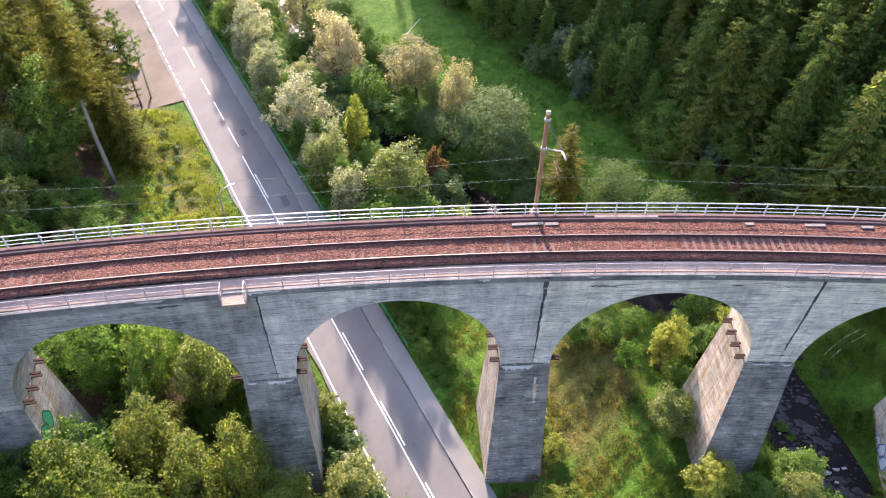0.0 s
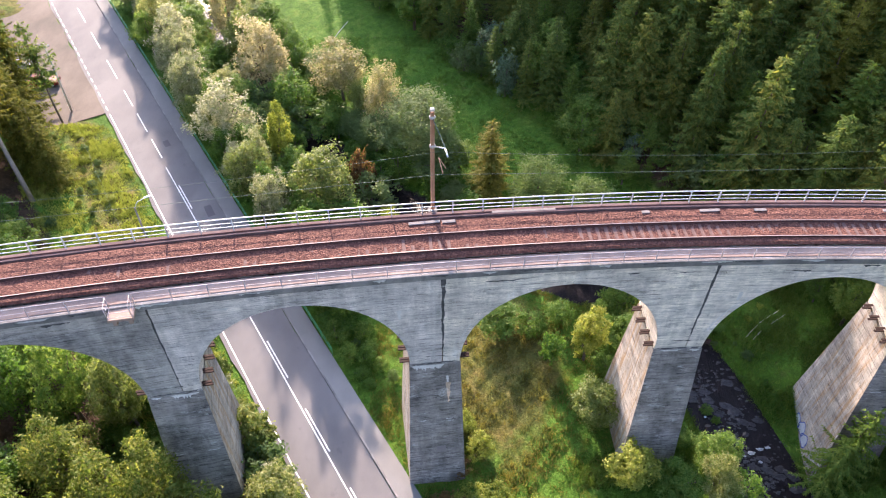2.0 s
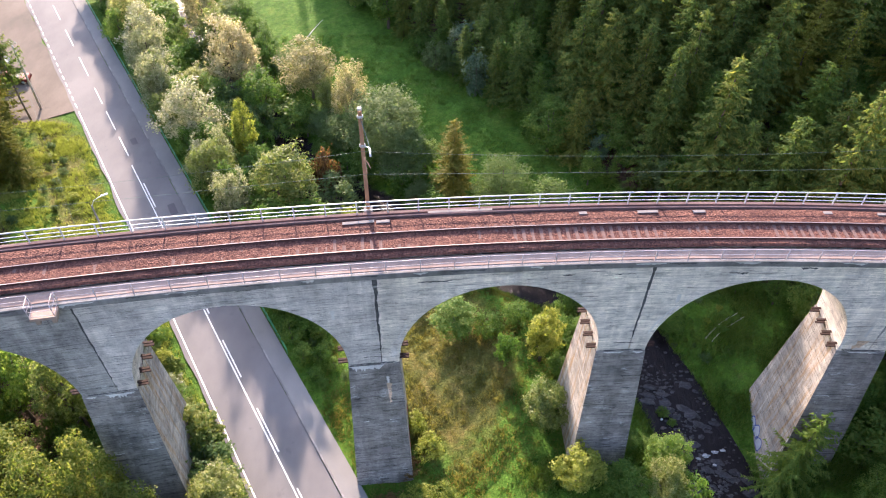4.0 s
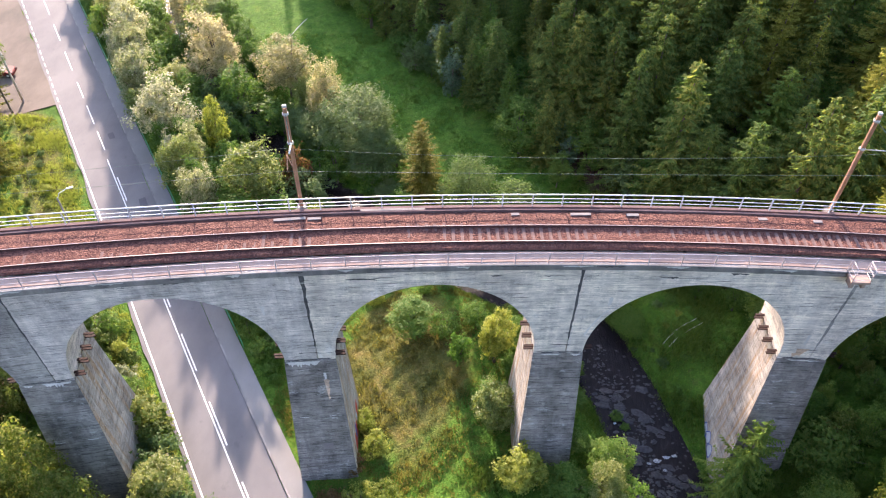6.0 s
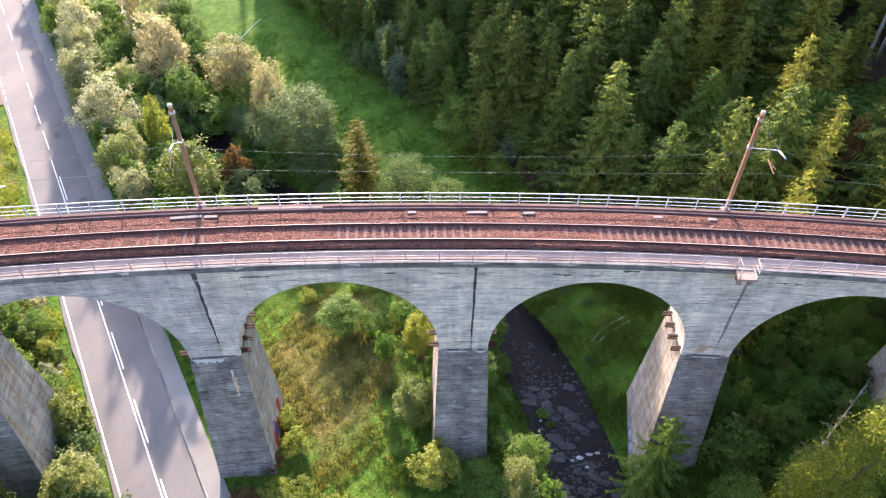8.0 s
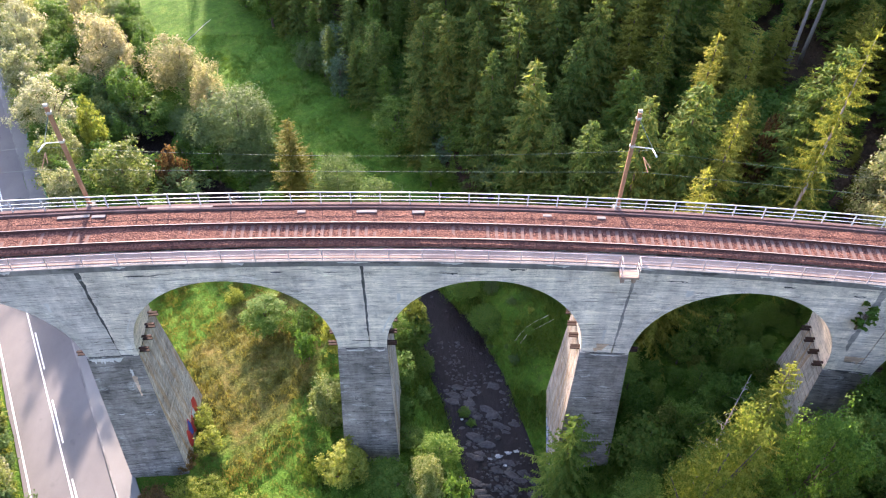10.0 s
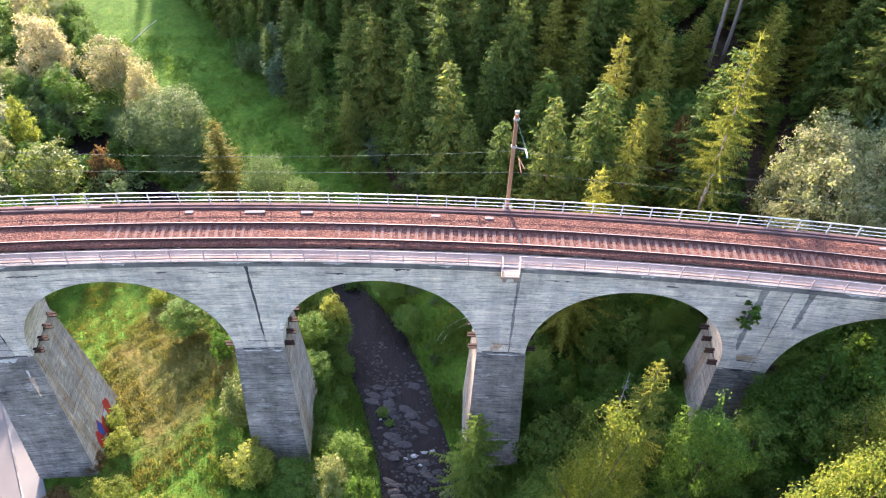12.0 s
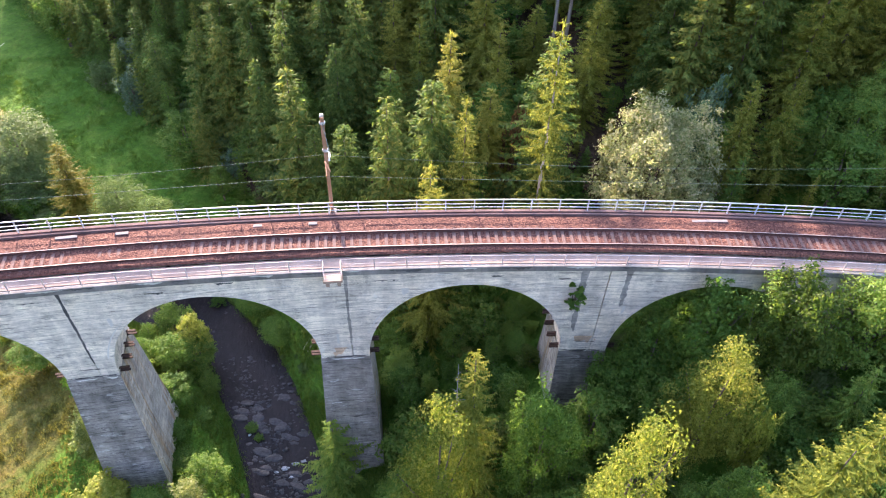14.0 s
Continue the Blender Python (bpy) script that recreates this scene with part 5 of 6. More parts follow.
scatter(34, 1.8, 12, 40, 12, 25, lambda x, y: road_off(x, y) > 8, SHRUB + ["limebush"], (1.6, 4.2), (1.0, 1.3))
scatter(44, 1.3, -16, 9, 30, 56, lambda x, y: 6.0 < road_off(x, y) < 9.0, SHRUB + ["bush1"], (1.2, 3.0))
scatter(9, 1.7, 8, 30, 36, 58, lambda x, y: road_off(x, y) > 8 and y > 47, ["bush0", "bush1", "limebush"], (1.0, 2.4))
scatter(14, 1.7, 33, 47, 50, 60, lambda x, y: hill_d(x, y) < 6, SHRUB, (1.5, 4.0))
scatter(48, 1.8, 48, 92, 28, 44, lambda x, y: not sunlit_lane(x, y) and not pier_lane(x, y) and all(abs(math.atan2(x - XC, y - YC) * R - s) > 4 for s in PIERS), ["near0", "near1", "leaf1", "bush0", "hedge"], (3.0, 6.0), (0.9, 1.3), under=True)
scatter(40, 1.6, -46, -10, 20, 38, lambda x, y: road_off(x, y) < -7.5 and all(abs(math.atan2(x - XC, y - YC) * R - s) > 3.6 for s in PIERS), SHRUB + ["leaf0", "leaf1"], (2.5, 5.5), (1.0, 1.4), under=True)
scatter(70, 1.6, 49, 68, 36, 60, lambda x, y: hill_d(x, y) < 12, ["near0", "near1", "bush1", "hedge"], (1.8, 3.8), (1.1, 1.6), under=True)
scatter(30, 1.5, 36, 52, 38, 60, lambda x, y: stream_d(x, y) > 3.6 and hill_d(x, y) < 8 and all(abs(math.atan2(x - XC, y - YC) * R - s) > 3.4 for s in PIERS), ["bush0", "bush1", "limebush", "palebush"], (0.4, 1.1), (1.2, 2.0), under=True)
scatter(26, 2.0, 75, 100, 41, 52, lambda x, y: x > 77, ["near0", "near1", "young", "leaf1", "gold1"], (5.0, 9.0), (1.0, 1.4))
scatter(16, 2.4, 70, 100, 52, 66, lambda x, y: not sunlit_lane(x, y), ["near1", "gold0", "gold2", "bright"], (7.0, 13.0), (1.0, 1.3))
scatter(60, 1.5, 55, 84, 12, 30, lambda x, y: True, ["near0", "near1", "leaf1", "bush0", "hedge"], (2.0, 4.5), (1.1, 1.5), under=True)
scatter(8, 1.7, 24, 31, 38, 52, lambda x, y: stream_d(x, y) > 3.4, GREEN + ["bush0"], (2.0, 4.0), (0.9, 1.2))


# ---- rough grass ----
def grass_field(name, count, x0, x1, y0, y1, test, tall, mat, label, seed, mottle=0.2):
    rng = np.random.default_rng(seed)
    x, y = rng.uniform(x0, x1, count), rng.uniform(y0, y1, count)
    off = (x - ROAD_O.x) * ROAD_N.x + (y - ROAD_O.y) * ROAD_N.y
    sd, _ = stream_at(x, y)
    keep = ((off < -3.9) | (off > 5.3)) & (sd > 3.0) & test(x, y, off)
    patch = np.sin(x * 0.8 + 2 * np.sin(y * 0.5)) + np.sin(y * 0.9 + 1.5 * np.sin(x * 0.6))
    keep &= rng.random(count) < 0.6 + mottle * patch
    x, y = x[keep], y[keep]
    z = height(x, y)
    n, blades = len(x), 7
    px = np.repeat(np.stack([x, y, z - 0.03], 1), blades, 0) + rng.normal(size=(n * blades, 3)) * (0.16, 0.16, 0)
    a = rng.uniform(0, 6.283, n * blades)
    h = tall * rng.uniform(0.5, 1.3, n * blades) * np.repeat(0.7 + 0.3 * np.clip(patch[keep], -1, 1), blades)
    lean = np.stack([np.cos(a), np.sin(a), np.zeros_like(a)], 1)
    wide = np.stack([-np.sin(a), np.cos(a), np.zeros_like(a)], 1) * (0.028 + 0.03 * rng.random((n * blades, 1)))
    tip = px + lean * h[:, None] * 0.55 + np.array([0, 0, 1.0]) * h[:, None]
    v = np.stack([px - wide, px + wide, tip], 1).reshape(-1, 3)
    o = np_obj(name, v, np.arange(len(v)).reshape(-1, 3), mat)
    return tagged(o, label, "grass", kind="stuff")


GRASS_DRY = leaf_material("dry_grass_blades", (0.08, 0.105, 0.024), (0.15, 0.148, 0.04), (0.27, 0.205, 0.068), 0.5, 0.7, 0.6, 0.15)
grass_field("dry_grass", 26000, 2, 32, 24, 56, lambda x, y, off: np.hypot((x - 13) / 13, (y - 40) / 17) < 1, 0.24, GRASS_DRY, "golden dry meadow grass", 3, 0.08)
grass_field("meadow_grass", 60000, -22, 60, 14, 100, lambda x, y, off: (off > 5) & (x < 56) & (np.hypot((x - 13) / 13, (y - 40) / 17) > 0.8), 0.34, GRASS, "rough green meadow grass", 4)
grass_field("bank_grass", 40000, 18, 52, 28, 64, lambda x, y, off: np.hypot((x - 13) / 13, (y - 40) / 17) > 0.8, 0.5, GRASS, "rough green grass on the stream's banks", 6, 0.3)
grass_field("verge_grass", 110000, -60, 2, 20, 92, lambda x, y, off: (off < -3.7) & (off > -16) & (y < 78), 0.45, GRASS_VERGE, "long yellow-green verge grass beside the road", 5)


# ---- roadside things ----
def utility_pole(x, y, tall):
    z = ground_z(x, y) - 0.2
    e = empty("utility_pole", (x, y, z), "slim grey wooden utility pole beside the lay-by", "pole")
    tube("shaft", [(0, 0, 0), (0, 0, tall)], [0.16, 0.11], DEAD_WOOD, e, 8)
    box("crossarm", (1.3, 0.1, 0.1), DEAD_WOOD, e, (0, 0, tall - 0.35), 0.01)
    for dx in (-0.55, 0.55):
        tube("insulator", [(dx, 0, tall - 0.3), (dx, 0, tall - 0.08)], [0.05, 0.035], INSULATOR, e, 6)
    return e


utility_pole(-41.6, 81.3, 10.4)
pts = [Vector((-41.6, 81.3, -13.9)).lerp(Vector((-20.4, 46.0, -15.4)), i / 12) - Vector((0, 0, 2.2 * (i / 12) * (1 - i / 12))) for i in range(13)]
tagged(tube("service_wire", pts, 0.008, WIRE, None, 5), "thin pale service wire above the verge", "wire")


def street_lamp(x, y):
    z = ground_z(x, y) - 0.2
    e = empty("street_lamp", (x, y, z), "grey concrete street lamp with a curved arm", "street lamp")
    tube("column", [(0, 0, 0), (0, 0, 8.4)], [0.14, 0.09], COPING, e, 8)
    tube("arm", [(0, 0, 8.3), (0.3, 0.2, 8.9), (1.0, 0.65, 9.15)], 0.04, GALV, e, 6)
    vs, fs = box_geo((0.7, 0.26, 0.14), 0.05)
    h = obj("lantern", vs, fs, GALV, e)
    h.matrix_basis = Matrix.Translation((1.25, 0.8, 9.15)) @ Matrix.Rotation(0.58, 4, "Z")
    return e


street_lamp(-22.6, 53.6)

CAR_RED = plain("dark_red_car_paint", (0.16, 0.012, 0.012), (0.20, 0.02, 0.02), 2, 0.55, 0.0, 0.3, 0.0)
CAR_PALE = plain("silver_blue_car_paint", (0.22, 0.24, 0.27), (0.28, 0.30, 0.33), 2, 0.55, 0.0, 0.3, 0.0)
CAR_GLASS = plain("dark_car_glass", (0.02, 0.025, 0.03), (0.03, 0.035, 0.04), 2, 0.4, 0, 0.2, 0.0)
TYRE = plain("black_rubber", (0.015, 0.015, 0.015), (0.03, 0.03, 0.03), 8, 0.9)


def car(x, y, turn, paint, label):
    e = empty("car", (x, y, ROAD_Z), label, "car", "cars parked in the lay-by")
    e.matrix_basis = pose(x, y, ROAD_Z - 0.004, 0, 0, turn)
    side = [(-2.1, 0.35), (-2.12, 0.72), (-1.95, 0.88), (-1.1, 0.93), (0.95, 0.93), (1.95, 0.78), (2.1, 0.60), (2.1, 0.34)]
    roof = [(-1.75, 0.93), (-1.25, 1.40), (0.05, 1.45), (0.95, 0.93)]
    def prism(outline, half, inset=0.0):
        n = len(outline)
        vs = []
        for sg in (-1, 1):
            for px, pz in outline:
                vs.append((px, sg * (half - inset * (pz - 0.9) * 2 if pz > 0.93 else half), pz))
        fs = [list(range(n)), [n + i for i in range(n)][::-1]] + [[i, n + i, n + (i + 1) % n, (i + 1) % n] for i in range(n)]
        return vs, fs
    obj("body", *prism(side, 0.86), paint, e)
    obj("glasshouse", *prism(roof, 0.80, 0.16), CAR_GLASS, e)
    obj("roof_panel", *box_geo((1.35, 1.28, 0.05), 0.02, (-0.6, 0, 1.455)), paint, e)
    for wx in (-1.35, 1.3):
        for wy in (-0.78, 0.78):
            w = tube("wheel", [(wx, wy - 0.1, 0.31), (wx, wy + 0.1, 0.31)], 0.31, TYRE, e, 14)
            tube("rim", [(wx, wy - 0.105, 0.31), (wx, wy + 0.105, 0.31)], 0.19, GALV, w, 10)
    for sy in (-0.6, 0.6):
        obj("headlight", *box_geo((0.08, 0.3, 0.13), 0.02, (2.08, sy, 0.66)), CAR_GLASS, e)
        obj("tail_light", *box_geo((0.06, 0.26, 0.14), 0.02, (-2.1, sy, 0.72)), CAR_RED, e)
    return e


car(-47.6, 87.6, 8, CAR_RED, "dark red hatchback parked in the gravel lay-by")
car(-52.2, 91.8, 12, CAR_PALE, "silver-blue hatchback parked beside the red car")

# ---- fallen timber, rocks and white water ----
def log_pole(a, b, r, label):
    p, q = Vector((*a, ground_z(*a) + r * 0.6)), Vector((*b, ground_z(*b) + r * 0.6))
    n = 6
    pts = []
    for i in range(n + 1):
        s = p.lerp(q, i / n)
        pts.append((s.x, s.y, max(s.z, ground_z(s.x, s.y) + r * 0.5)))
    tagged(tube("fallen_trunk", pts, [r, r, r * 0.95, r * 0.9, r * 0.85, r * 0.8, r * 0.7], DEAD_WOOD, None, 7), label, "log", "fallen timber")


log_pole((-8.7, 98.6), (-6.4, 104.3), 0.065, "bleached thin fallen trunk lying in the meadow")
log_pole((39.4, 44.5), (42.7, 46.5), 0.065, "bleached pole lying on the grass slope")
log_pole((39.9, 44.0), (43.2, 46.0), 0.065, "bleached pole lying on the grass slope")


def rock_mesh(seed):
    bm = bmesh.new()
    bmesh.ops.create_icosphere(bm, subdivisions=2, radius=1)
    for v in bm.verts:
        d = noise.noise(v.co * 1.3 + Vector((seed * 7, 0, 0))) * 0.35 + noise.noise(v.co * 3.1 + Vector((0, seed * 5, 0))) * 0.14
        v.co = Vector((v.co.x * (1.1 + d), v.co.y * (0.9 + d), v.co.z * (0.55 + d * 0.6)))
    me = bpy.data.meshes.new("rock")
    bm.to_mesh(me)
    bm.free()
    me.materials.append(ROCK)
    return me


ROCKS = [rock_mesh(i) for i in range(4)]
rr = random.Random(9)
placed = 0
while placed < 40:
    t = rr.random()
    y = rr.uniform(24, 54)
    for (ax, ay, az), (bx, by, bz) in zip(STREAM, STREAM[1:]):
        if ay <= y < by:
            f = (y - ay) / (by - ay)
            cx, cz = ax + (bx - ax) * f, az + (bz - az) * f
            break
    off = rr.gauss(0, 1.9)
    size = rr.uniform(0.08, 0.2) * (1.5 if 30 < y < 37 else 0.8)
    o = new("rock", rr.choice(ROCKS))
    o.matrix_world = pose(cx + off, y, max(cz - 0.02, ground_z(cx + off, y)) + size * 0.12, rr.uniform(-12, 12), rr.uniform(-12, 12), rr.uniform(0, 360)) @ Matrix.Diagonal((size, size, size, 1))
    tagged(o, "dark wet boulder lying in the stream bed", "rock", "boulders in the stream")
    placed += 1


slabs = 0
while slabs < 90:
    y = rr.uniform(22, 41)
    f = (y - 22) / 10 if y < 32 else (y - 32) / 8
    cx = 40 - 2 * f if y < 32 else 38 - 2.5 * f
    off, size = rr.uniform(-2.9, 2.9), rr.uniform(0.2, 0.62)
    if math.sin(0.9 * (cx + off) + 1.5 * y) < -0.25:
        continue
    o = new("rock", rr.choice(ROCKS))
    level = float(stream_at(np.array([cx + off]), np.array([y]))[1][0])
    o.matrix_world = pose(cx + off, y, max(level - 0.03, ground_z(cx + off, y)) + size * 0.05, rr.uniform(-9, 9), rr.uniform(-9, 9), rr.uniform(-35, 10)) @ Matrix.Diagonal((size * 1.3, size * 0.75, size * 0.3, 1))
    tagged(o, "flat grey wet ledge stone in the stream bed", "rock", "boulders in the stream")
    slabs += 1


def pebble_bed():
    """Small flat stones of the stream bed, one loose layer."""
    rng = np.random.default_rng(19)
    parts, n = [], 1500
    line = np.array([p for p in STREAM if 0 < p[1] < 60])
    ring = np.array([(math.cos(a), math.sin(a), 0) for a in np.arange(5) * 1.2566])
    vs, fs = [], []
    for i in range(n):
        y = 20 + 26 * rng.random() ** 1.2
        x, z = np.interp(y, line[:, 1], line[:, 0]), np.interp(y, line[:, 1], line[:, 2])
        x += rng.normal() * 1.7
        if math.sin(x * 1.3 + y * 0.5) + math.sin(y * 1.1 - x * 0.7) < rng.uniform(-1.2, 0.6):
            continue
        r = 0.07 + 0.15 * rng.random() ** 2
        c = np.array([x, y, z + 0.01 + 0.02 * rng.random()])
        k = ring * r * rng.uniform(0.6, 1.3, (5, 1)) * (1.2, 0.9, 1)
        b = len(vs)
        vs += [tuple(c + p) for p in k] + [tuple(c + (r * rng.normal() * 0.2, r * rng.normal() * 0.2, r * rng.uniform(0.25, 0.6)))]
        fs += [[b + j, b + (j + 1) % 5, b + 5] for j in range(5)]
    tagged(obj("stream_pebbles", vs, fs, PEBBLE, None), "grey wet pebbles breaking the stream's surface", "pebbles", kind="stuff")


PEBBLE = plain("wet_grey_pebbles", (0.016, 0.015, 0.018), (0.066, 0.065, 0.07), 2.0, 0.5, 0, 0.4, 0.3)
pebble_bed()


def white_water(x, y, seed, wide):
    z = float(stream_at(np.array([x]), np.array([y]))[1][0]) + 0.07
    vs, fs, n = [(x, y, z + 0.07)], [], 14
    for ring, rad in ((1, 0.55), (2, 1.0)):
        for i in range(n):
            a = 6.283 * i / n
            r = rad * wide * (0.75 + 0.5 * noise.noise((math.cos(a) * 1.5 + seed, math.sin(a) * 1.5, ring)))
            vs.append((x + r * math.cos(a), y + 0.55 * r * math.sin(a), z + (0.05 if ring == 1 else -0.03) + 0.04 * noise.noise((i * 1.7, seed, ring))))
    for i in range(n):
        k = (i + 1) % n
        fs += [[0, 1 + i, 1 + k], [1 + i, 1 + n + i, 1 + n + k, 1 + k]]
    tagged(obj("white_water", vs, fs, FOAM, None, smooth=True), "white water tumbling over stones in the stream", "water", "rapids in the stream")


for i, (x, y, wd) in enumerate(((37.7, 33.3, 0.5), (38.6, 33.7, 0.42), (39.4, 33.9, 0.38), (36.9, 33.0, 0.3), (38.3, 32.4, 0.3))):
    white_water(x, y, i * 3.1, wd)

# ---- marks on the viaduct ----
STAIN = concrete("dark_wet_stain", (0.15, 0.15, 0.155), (0.07, 0.07, 0.075), (0.02, 0.02, 0.02))
CHALK = concrete("white_lime_bloom", (0.80, 0.77, 0.74), (0.60, 0.575, 0.55), (0.4, 0.385, 0.37), False)
DAMP = concrete("faded_damp_stain", (0.46, 0.43, 0.41), (0.27, 0.255, 0.245), (0.12, 0.115, 0.11))
RUSTY = concrete("rust_stain", (0.84, 0.62, 0.46), (0.60, 0.42, 0.30), (0.36, 0.25, 0.18))


def front_patch(name, s, z0, z1, w0, w1, mat, seed, label, shaft=None):
    """A ragged stain on the near face, from z0 down to z1; widths w0 and w1 along the face."""
    vs, fs, n = [], [], 30
    for i in range(n + 1):
        f = i / n
        z = z0 + (z1 - z0) * f
        h = (w0 + (w1 - w0) * f) / 2 * (0.55 + 0.75 * abs(noise.noise((f * 5, seed, 1))) + 0.45 * noise.noise((f * 23, seed, 4)))
        if i in (0, n):
            h *= 0.4
        c = s + 0.05 * noise.noise((f * 3, seed, 9)) + 0.05 * noise.noise((f * 14, seed, 5))
        w = (face_w(z) if shaft is None else face_w(SPRING) - 0.05 - 0.13 * (SPRING - z)) - 0.006
        vs += [VINV @ B(c - h, w, z), VINV @ B(c + h, w, z)]
    fs = [[2 * i, 2 * i + 1, 2 * i + 3, 2 * i + 2] for i in range(n)]
    return obj(name, vs, fs, mat, viaduct, label)


for k, (w0, w1) in zip(range(1, 5), ((0.2, 0.12), (0.34, 0.12), (0.34, 0.16), (0.42, 0.16))):
    front_patch("damp_stain", PIERS[k] + JOINT, -0.45, -8.6, w0, w1, DAMP if k == 4 else STAIN, k * 3.3, "dark damp streak below a joint")
front_patch("damp_stain", 16.6, -0.45, -8.2, 0.85, 0.45, DAMP, 31.0, "dark damp streak below a joint")
front_patch("damp_stain", 19.7, -0.45, -4.6, 0.7, 0.4, DAMP, 37.0, "dark damp streak below a joint")
for s, z0, z1, wd, sd in ((PIERS[3] + 2.9, -3.6, -5.2, 0.5, 2), (PIERS[4] + 4.6, -2.3, -3.4, 0.8, 5), (PIERS[2] - 2.4, -3.6, -4.6, 0.4, 7), (PIERS[4] - 0.4, -7.2, -8.4, 0.4, 8), (PIERS[5] + 2.2, -4.6, -6.6, 0.35, 3)):
    front_patch("lime_bloom", s, z0, z1, wd, wd * 0.5, CHALK, sd, "white lime bloom on the concrete")
for k, s, z0, z1, wd, m, sd in ((2, 0.9, -11.5, -12.6, 0.3, CHALK, 12), (2, -0.3, -11.7, -12.5, 0.35, CHALK, 13), (2, 0.95, -12.2, -14.5, 0.5, RUSTY, 14), 
                              (4, 0.2, -10.6, -14.5, 0.35, CHALK, 16), (4, -0.5, -12.0, -13.3, 0.3, CHALK, 17), (3, 0.4, -10.6, -15.0, 0.7, STAIN, 18), (4, 0.2, -16.5, -18.5, 0.5, CHALK, 19)):
    front_patch("shaft_stain", PIERS[k] + s, z0, z1, wd, wd * 0.6, m, sd, "", True)


def ragged_band(name, s0, s1, z, deep, mat, seed, place, label="", teeth=5.0):
    """A horizontal mark from s0 to s1 with its upper edge near z, hanging down by up to deep, uneven below."""
    n = max(6, int((s1 - s0) * teeth * 2))
    vs = []
    for i in range(n + 1):
        f = i / n
        s = s0 + (s1 - s0) * f
        end = min(1.0, 6 * f, 6 * (1 - f)) + 0.03
        hang = deep * end * (0.22 + abs(noise.noise((s * teeth, seed, 2))) + 0.55 * abs(noise.noise((s * 1.3, seed, 7))))
        top = z + 0.05 * noise.noise((s * 1.7, seed, 5)) + 0.03 * noise.noise((s * 6, seed, 3))
        vs += [VINV @ B(s, place(top), top), VINV @ B(s, place(top - hang), top - hang)]
    return obj(name, vs, [[2 * i, 2 * i + 1, 2 * i + 3, 2 * i + 2] for i in range(n)], mat, viaduct, label)


def on_shaft(z):
    return face_w(SPRING) - 0.05 - 0.13 * max(0.0, SPRING - z) - 0.007


def on_spandrel(z):
    return face_w(z) - 0.007


def on_coping(z):
    return -0.007


for k, s0, s1, z, deep, sd in ((4, -1.5, 0.2, -8.9, 1.3, 63), (5, -1.3, 0.5, -8.2, 1.7, 64), (5, 0.7, 1.9, -8.6, 1.4, 65)):
    ragged_band("rust_stain", PIERS[k] + s0, PIERS[k] + s1, z, deep, RUSTY, sd, on_spandrel, "brown rust stain above the springing", 2.2)
LIME = "white lime band with short drips below the springing"
for k, s0, s1, deep, sd in ((2, -1.85, 0.7, 0.8, 21), (1, -0.4, 1.6, 0.7, 22), (3, -1.4, 0.3, 0.25, 23), (4, -1.2, 1.5, 0.22, 24), (1, -1.7, -0.9, 0.3, 25), (3, 0.9, 1.7, 0.3, 26)):
    ragged_band("lime_band", PIERS[k] + s0, PIERS[k] + s1, SPRING - 0.07, deep, CHALK, sd, on_shaft, LIME)
for k in (1, 2, 3, 4, 5):
    ragged_band("springing_crack", PIERS[k] - 1.85, PIERS[k] + 1.85, SPRING + 0.14, 0.3, STAIN, k * 7.0, on_spandrel, "dark crack along the springing", 3.0)
    ragged_band("springing_crack", PIERS[k] - 1.2 + 0.3 * (k % 2), PIERS[k] + 1.0, SPRING + 0.75 + 0.1 * k, 0.16, STAIN, k * 5.0, on_spandrel, "", 3.0)
for k, s0, s1, z, deep, sd in ((2, -1.6, 1.5, -16.4, 0.16, 31), (3, -1.4, 1.7, -15.8, 0.2, 32), (3, -0.6, 1.6, -17.6, 0.24, 33), (4, -1.8, 1.2, -15.2, 0.14, 34), (1, -1.8, 1.9, -16.6, 0.16, 35), (3, 0.3, 1.5, -12.8, 0.22, 36), (3, 0.2, 1.4, -14.2, 0.22, 37)):
    ragged_band("pour_joint", PIERS[k] + s0, PIERS[k] + s1, z, deep, CHALK if k != 3 else STAIN, sd, on_shaft, "", 4.0)
rd = random.Random(41)
for i in range(26):
    s = -66 + i * 3.5 + rd.uniform(-1, 1)
    ragged_band("coping_stain", s, s + rd.uniform(0.8, 2.8), 0.0, rd.uniform(0.14, 0.36), CHALK if i % 2 else STAIN, 50 + i, on_coping, "", 3.0)
for i in range(22):
    s = -64 + i * 3.9 + rd.uniform(-1.2, 1.2)
    if min(abs(s - q) for q in PIERS) > 2:
        ragged_band("pour_joint", s, s + rd.uniform(0.8, 2.4), rd.uniform(-0.7, -1.7), rd.uniform(0.1, 0.3), STAIN if i % 3 else CHALK, 90 + i, on_spandrel, "", 4.0)


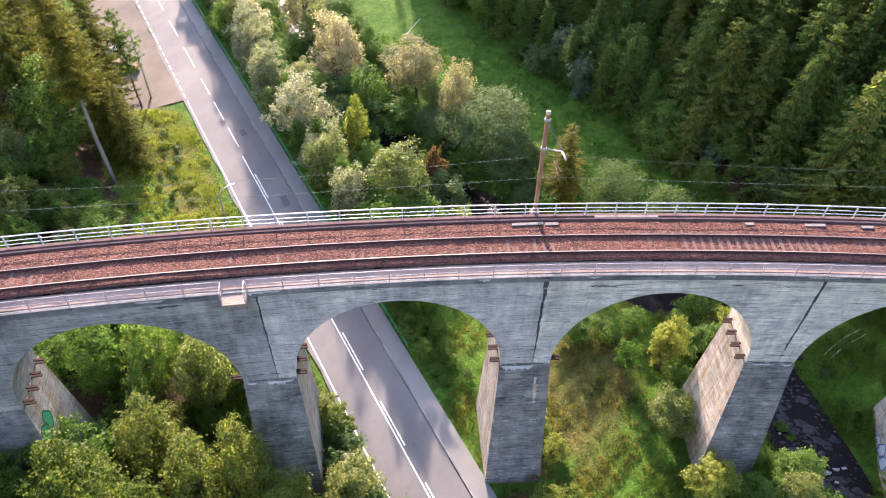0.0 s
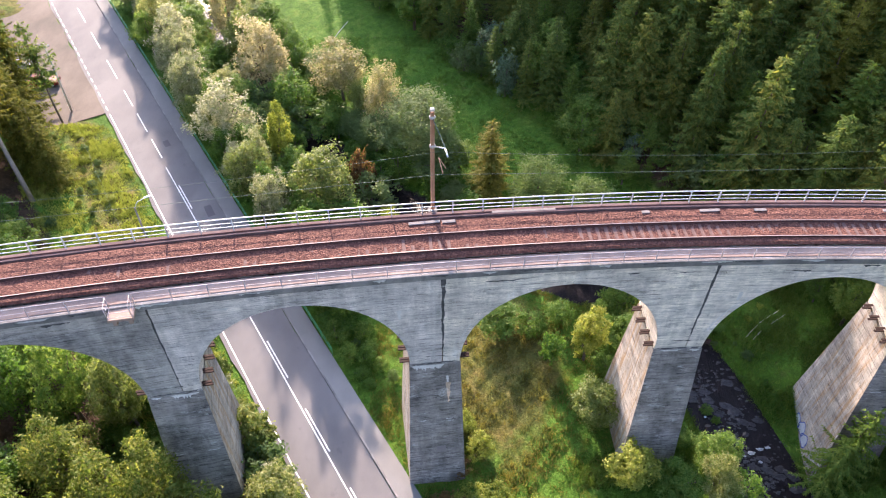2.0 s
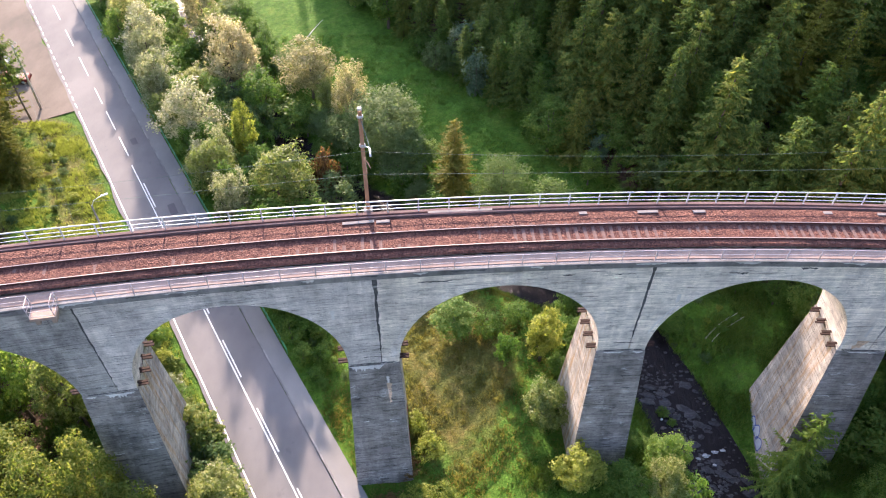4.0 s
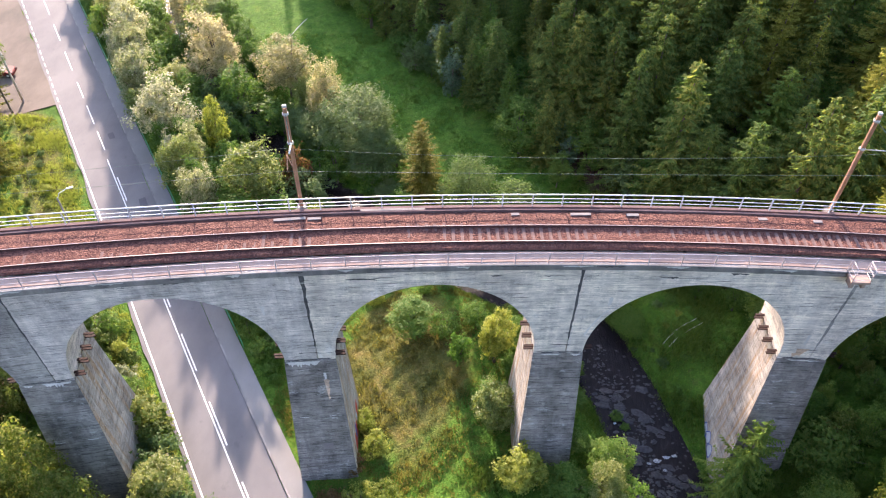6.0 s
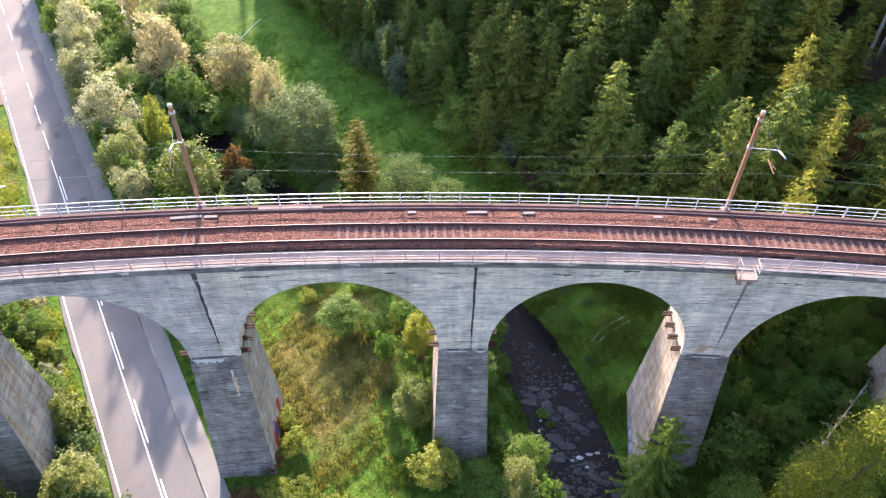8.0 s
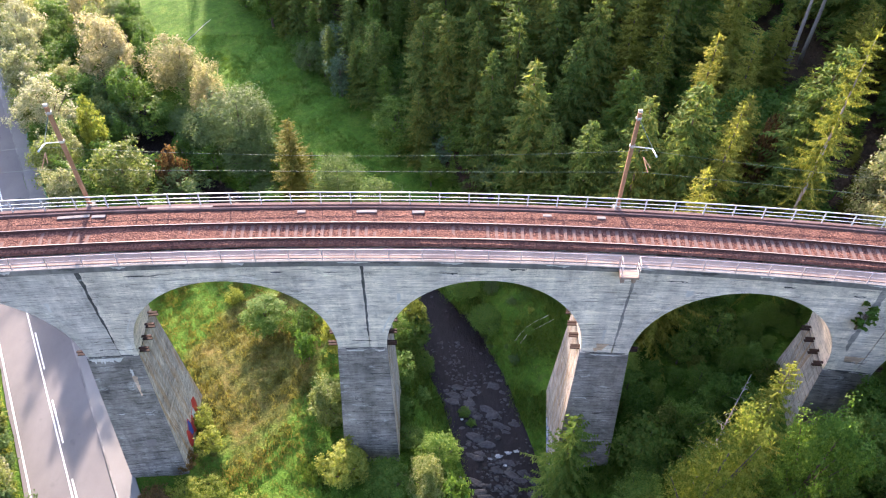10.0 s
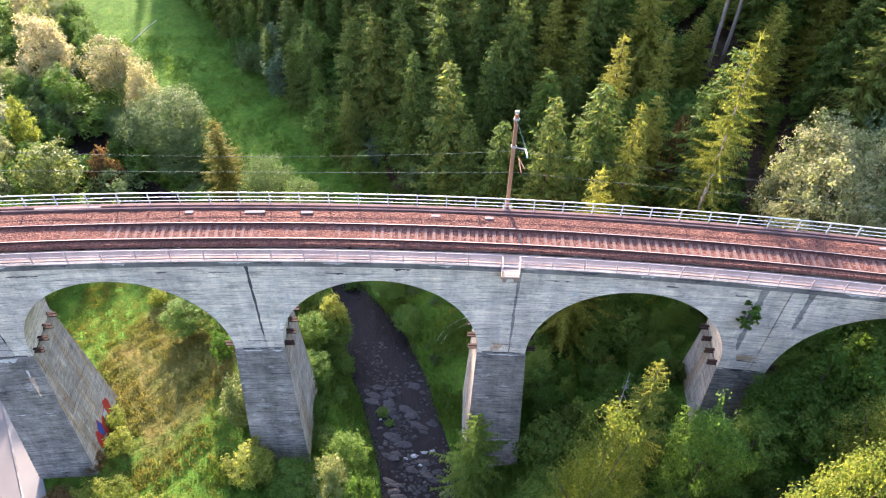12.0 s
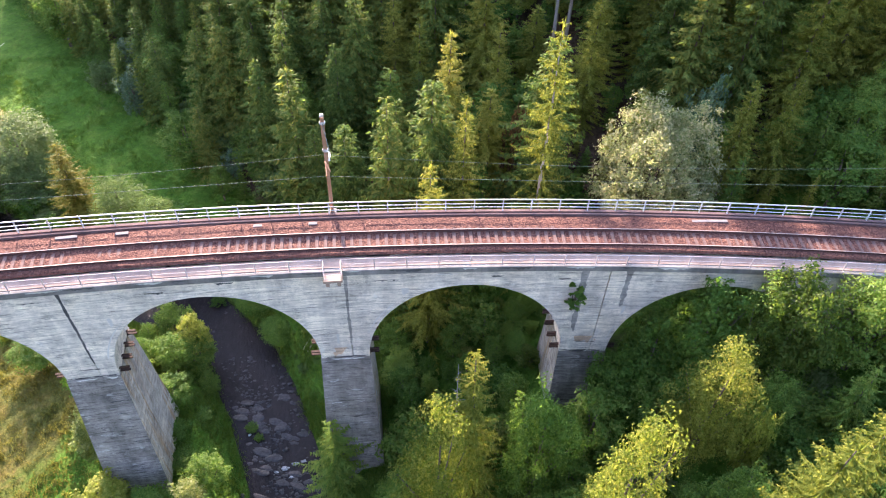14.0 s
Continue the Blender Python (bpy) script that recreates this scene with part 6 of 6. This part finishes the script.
def lime_arc(k, f0, f1, seed):
    """A thin white bloom that follows the arch ring's upper line from the pier's right shoulder."""
    mid, half = PIERS[k] + PITCH / 2, PITCH / 2 - HALF
    vs, n = [], 14
    for i in range(n + 1):
        q = f0 + (f1 - f0) * i / n
        t = math.pi * (1 - q)
        c, h = math.cos(t), math.sin(t)
        z = SPRING + (CROWN - SPRING) * h ** 0.94
        g = 0.35
        w = (0.05 + 0.13 * abs(noise.noise((q * 40, seed, 2)))) * (1 if 0 < i < n else 0.1)
        for r in (g, g + w):
            s, zz = mid + (half + r) * c, z + r * h
            vs.append(VINV @ B(s, face_w(zz) - 0.028, zz))
    obj("lime_bloom", vs, [[2 * i, 2 * i + 1, 2 * i + 3, 2 * i + 2] for i in range(n)], CHALK, viaduct, "white lime bloom along the arch ring")


for k, f0, f1, sd in ((3, 0.07, 0.24, 1), (4, 0.10, 0.26, 2), (2, 0.10, 0.17, 3), (5, 0.05, 0.12, 4)):
    lime_arc(k, f0, f1, sd)
# a pale repair plate low on one shaft
vs, fs = box_geo((0.75, 0.03, 0.75), 0.008)
o = obj("repair_plate", vs, fs, SLAB, viaduct, "small pale square repair plate")
o.matrix_basis = VINV @ Bm(PIERS[2] + 0.35, face_w(SPRING) - 0.05 - 0.13 * 10.0 - 0.012, SPRING - 10.0) @ Matrix.Rotation(radians(-7.4), 4, "X")
# creeper growing from a joint
stock.add("creeper", broadleaf(99, LEAF, 2.6, 0.5, 30, 700, 0.13, 0.02, "creeper_bush", 0.2), 2.6, 1.0, "small green creeper growing out of a joint", "bush", "")
p = B(16.1, 0.22, -4.6)
stock.plant("creeper", p.x, p.y, h=3.2, base=p.z, fat=1.5)


# ---- painted scrawls on the shafts' side faces ----
PAINTS = {name: plain(f"{name}_spray_paint", a, b, 3, 0.6, 0, 0.3, 0.0) for name, a, b in (
    ("green", (0.03, 0.30, 0.14), (0.06, 0.42, 0.22)), ("dark_green", (0.01, 0.09, 0.05), (0.02, 0.13, 0.07)), ("pale_blue", (0.42, 0.47, 0.55), (0.60, 0.65, 0.72)),
    ("blue", (0.03, 0.06, 0.30), (0.05, 0.10, 0.42)), ("red", (0.40, 0.03, 0.03), (0.55, 0.06, 0.05)))}


def side_place(s, side, w, z, lift):
    z -= fall(s)
    f = SPRING - z
    return VINV @ B(s + side * (HALF + 0.05 + 0.035 * f + lift), w, z)


def scrawl(pier_ob, s, side, w0, w1, z0, z1, fill, line, seed, letters):
    """Plain rounded blobs in a row with wavy outlines; no letters are meant."""
    for i in range(letters):
        cw = w0 + (w1 - w0) * (i + 0.5) / letters
        cz = (z0 + z1) / 2 + 0.15 * (z1 - z0) * math.sin(seed + i * 2.1)
        rw, rz = abs(w1 - w0) / letters * 0.62, abs(z1 - z0) * 0.42
        rim = []
        for j in range(18):
            a = 6.283 * j / 18
            k = 1 + 0.12 * math.sin(3 * a + seed + i) + 0.06 * math.sin(5 * a + i)
            rim.append((cw + rw * k * math.cos(a), cz + rz * k * math.sin(a)))
        obj("graffiti_fill", [side_place(s, side, w, z, 0.006 + 0.001 * i) for w, z in rim], [list(range(18))], PAINTS[fill[i % len(fill)]], pier_ob)
        vs = []
        for w, z in rim:
            vs.append(side_place(s, side, w, z, 0.016))
            vs.append(side_place(s, side, cw + (w - cw) * 0.84, cz + (z - cz) * 0.84, 0.016))
        obj("graffiti_outline", vs, [[2 * j, 2 * j + 1, (2 * j + 3) % 36, (2 * j + 2) % 36] for j in range(18)], PAINTS[line], pier_ob)


scrawl(PIER_OBS[1], PIERS[0], 1, 0.3, 2.3, -10.9, -13.3, ("green",), "dark_green", 1.0, 2)
scrawl(PIER_OBS[5], PIERS[4], -1, 1.2, 6.2, -25.2, -27.0, ("pale_blue",), "blue", 2.0, 5)
scrawl(PIER_OBS[3], PIERS[2], 1, 1.0, 4.9, -21.6, -24.3, ("red", "blue", "red", "pale_blue"), "red", 3.0, 5)

# a bleached dead tree among the spruces, and a scrap of litter on the islet
def snag(x, y, top):
    z = ground_z(x, y) - 0.2
    e = empty("dead_tree", (x, y, z), "bleached dead spruce with short bare twigs", "tree")
    tall = top - z
    tube("trunk", [(0, 0, 0), (0.1, 0, tall * 0.5), (0.05, 0.1, tall)], [0.12, 0.07, 0.015], LARCH_BARK, e, 7)
    rs = random.Random(4)
    for i in range(46):
        f = 0.35 + 0.62 * rs.random()
        a, ln = rs.uniform(0, 6.28), (1.05 - f) * rs.uniform(1.2, 2.6)
        p = Vector((0.08, 0.05, tall * f))
        q = p + Vector((math.cos(a) * ln, math.sin(a) * ln, rs.uniform(-0.4, 0.25) * ln))
        tube("branch", [p, p.lerp(q, 0.6) + Vector((0, 0, 0.06)), q], [0.022, 0.014, 0.005], LARCH_BARK, e, 4)


snag(52.2, 26.6, -4.2)
o = obj("plastic_scrap", *box_geo((0.3, 0.2, 0.08), 0.03), PAINTS["pale_blue"])
o.matrix_world = pose(34.2, 37.0, ground_z(34.2, 37.0) + 0.5, 8, 12, 30)
tagged(o, "pale blue plastic scrap lying on the islet", "litter")

# a grassy islet in the stream
stock.plant("bush1", 34.4, 37.6, h=0.9, turn=30, fat=1.6, base=-27.75)
stock.plant("bush0", 35.1, 36.6, h=0.7, turn=80, fat=1.5, base=-27.85)
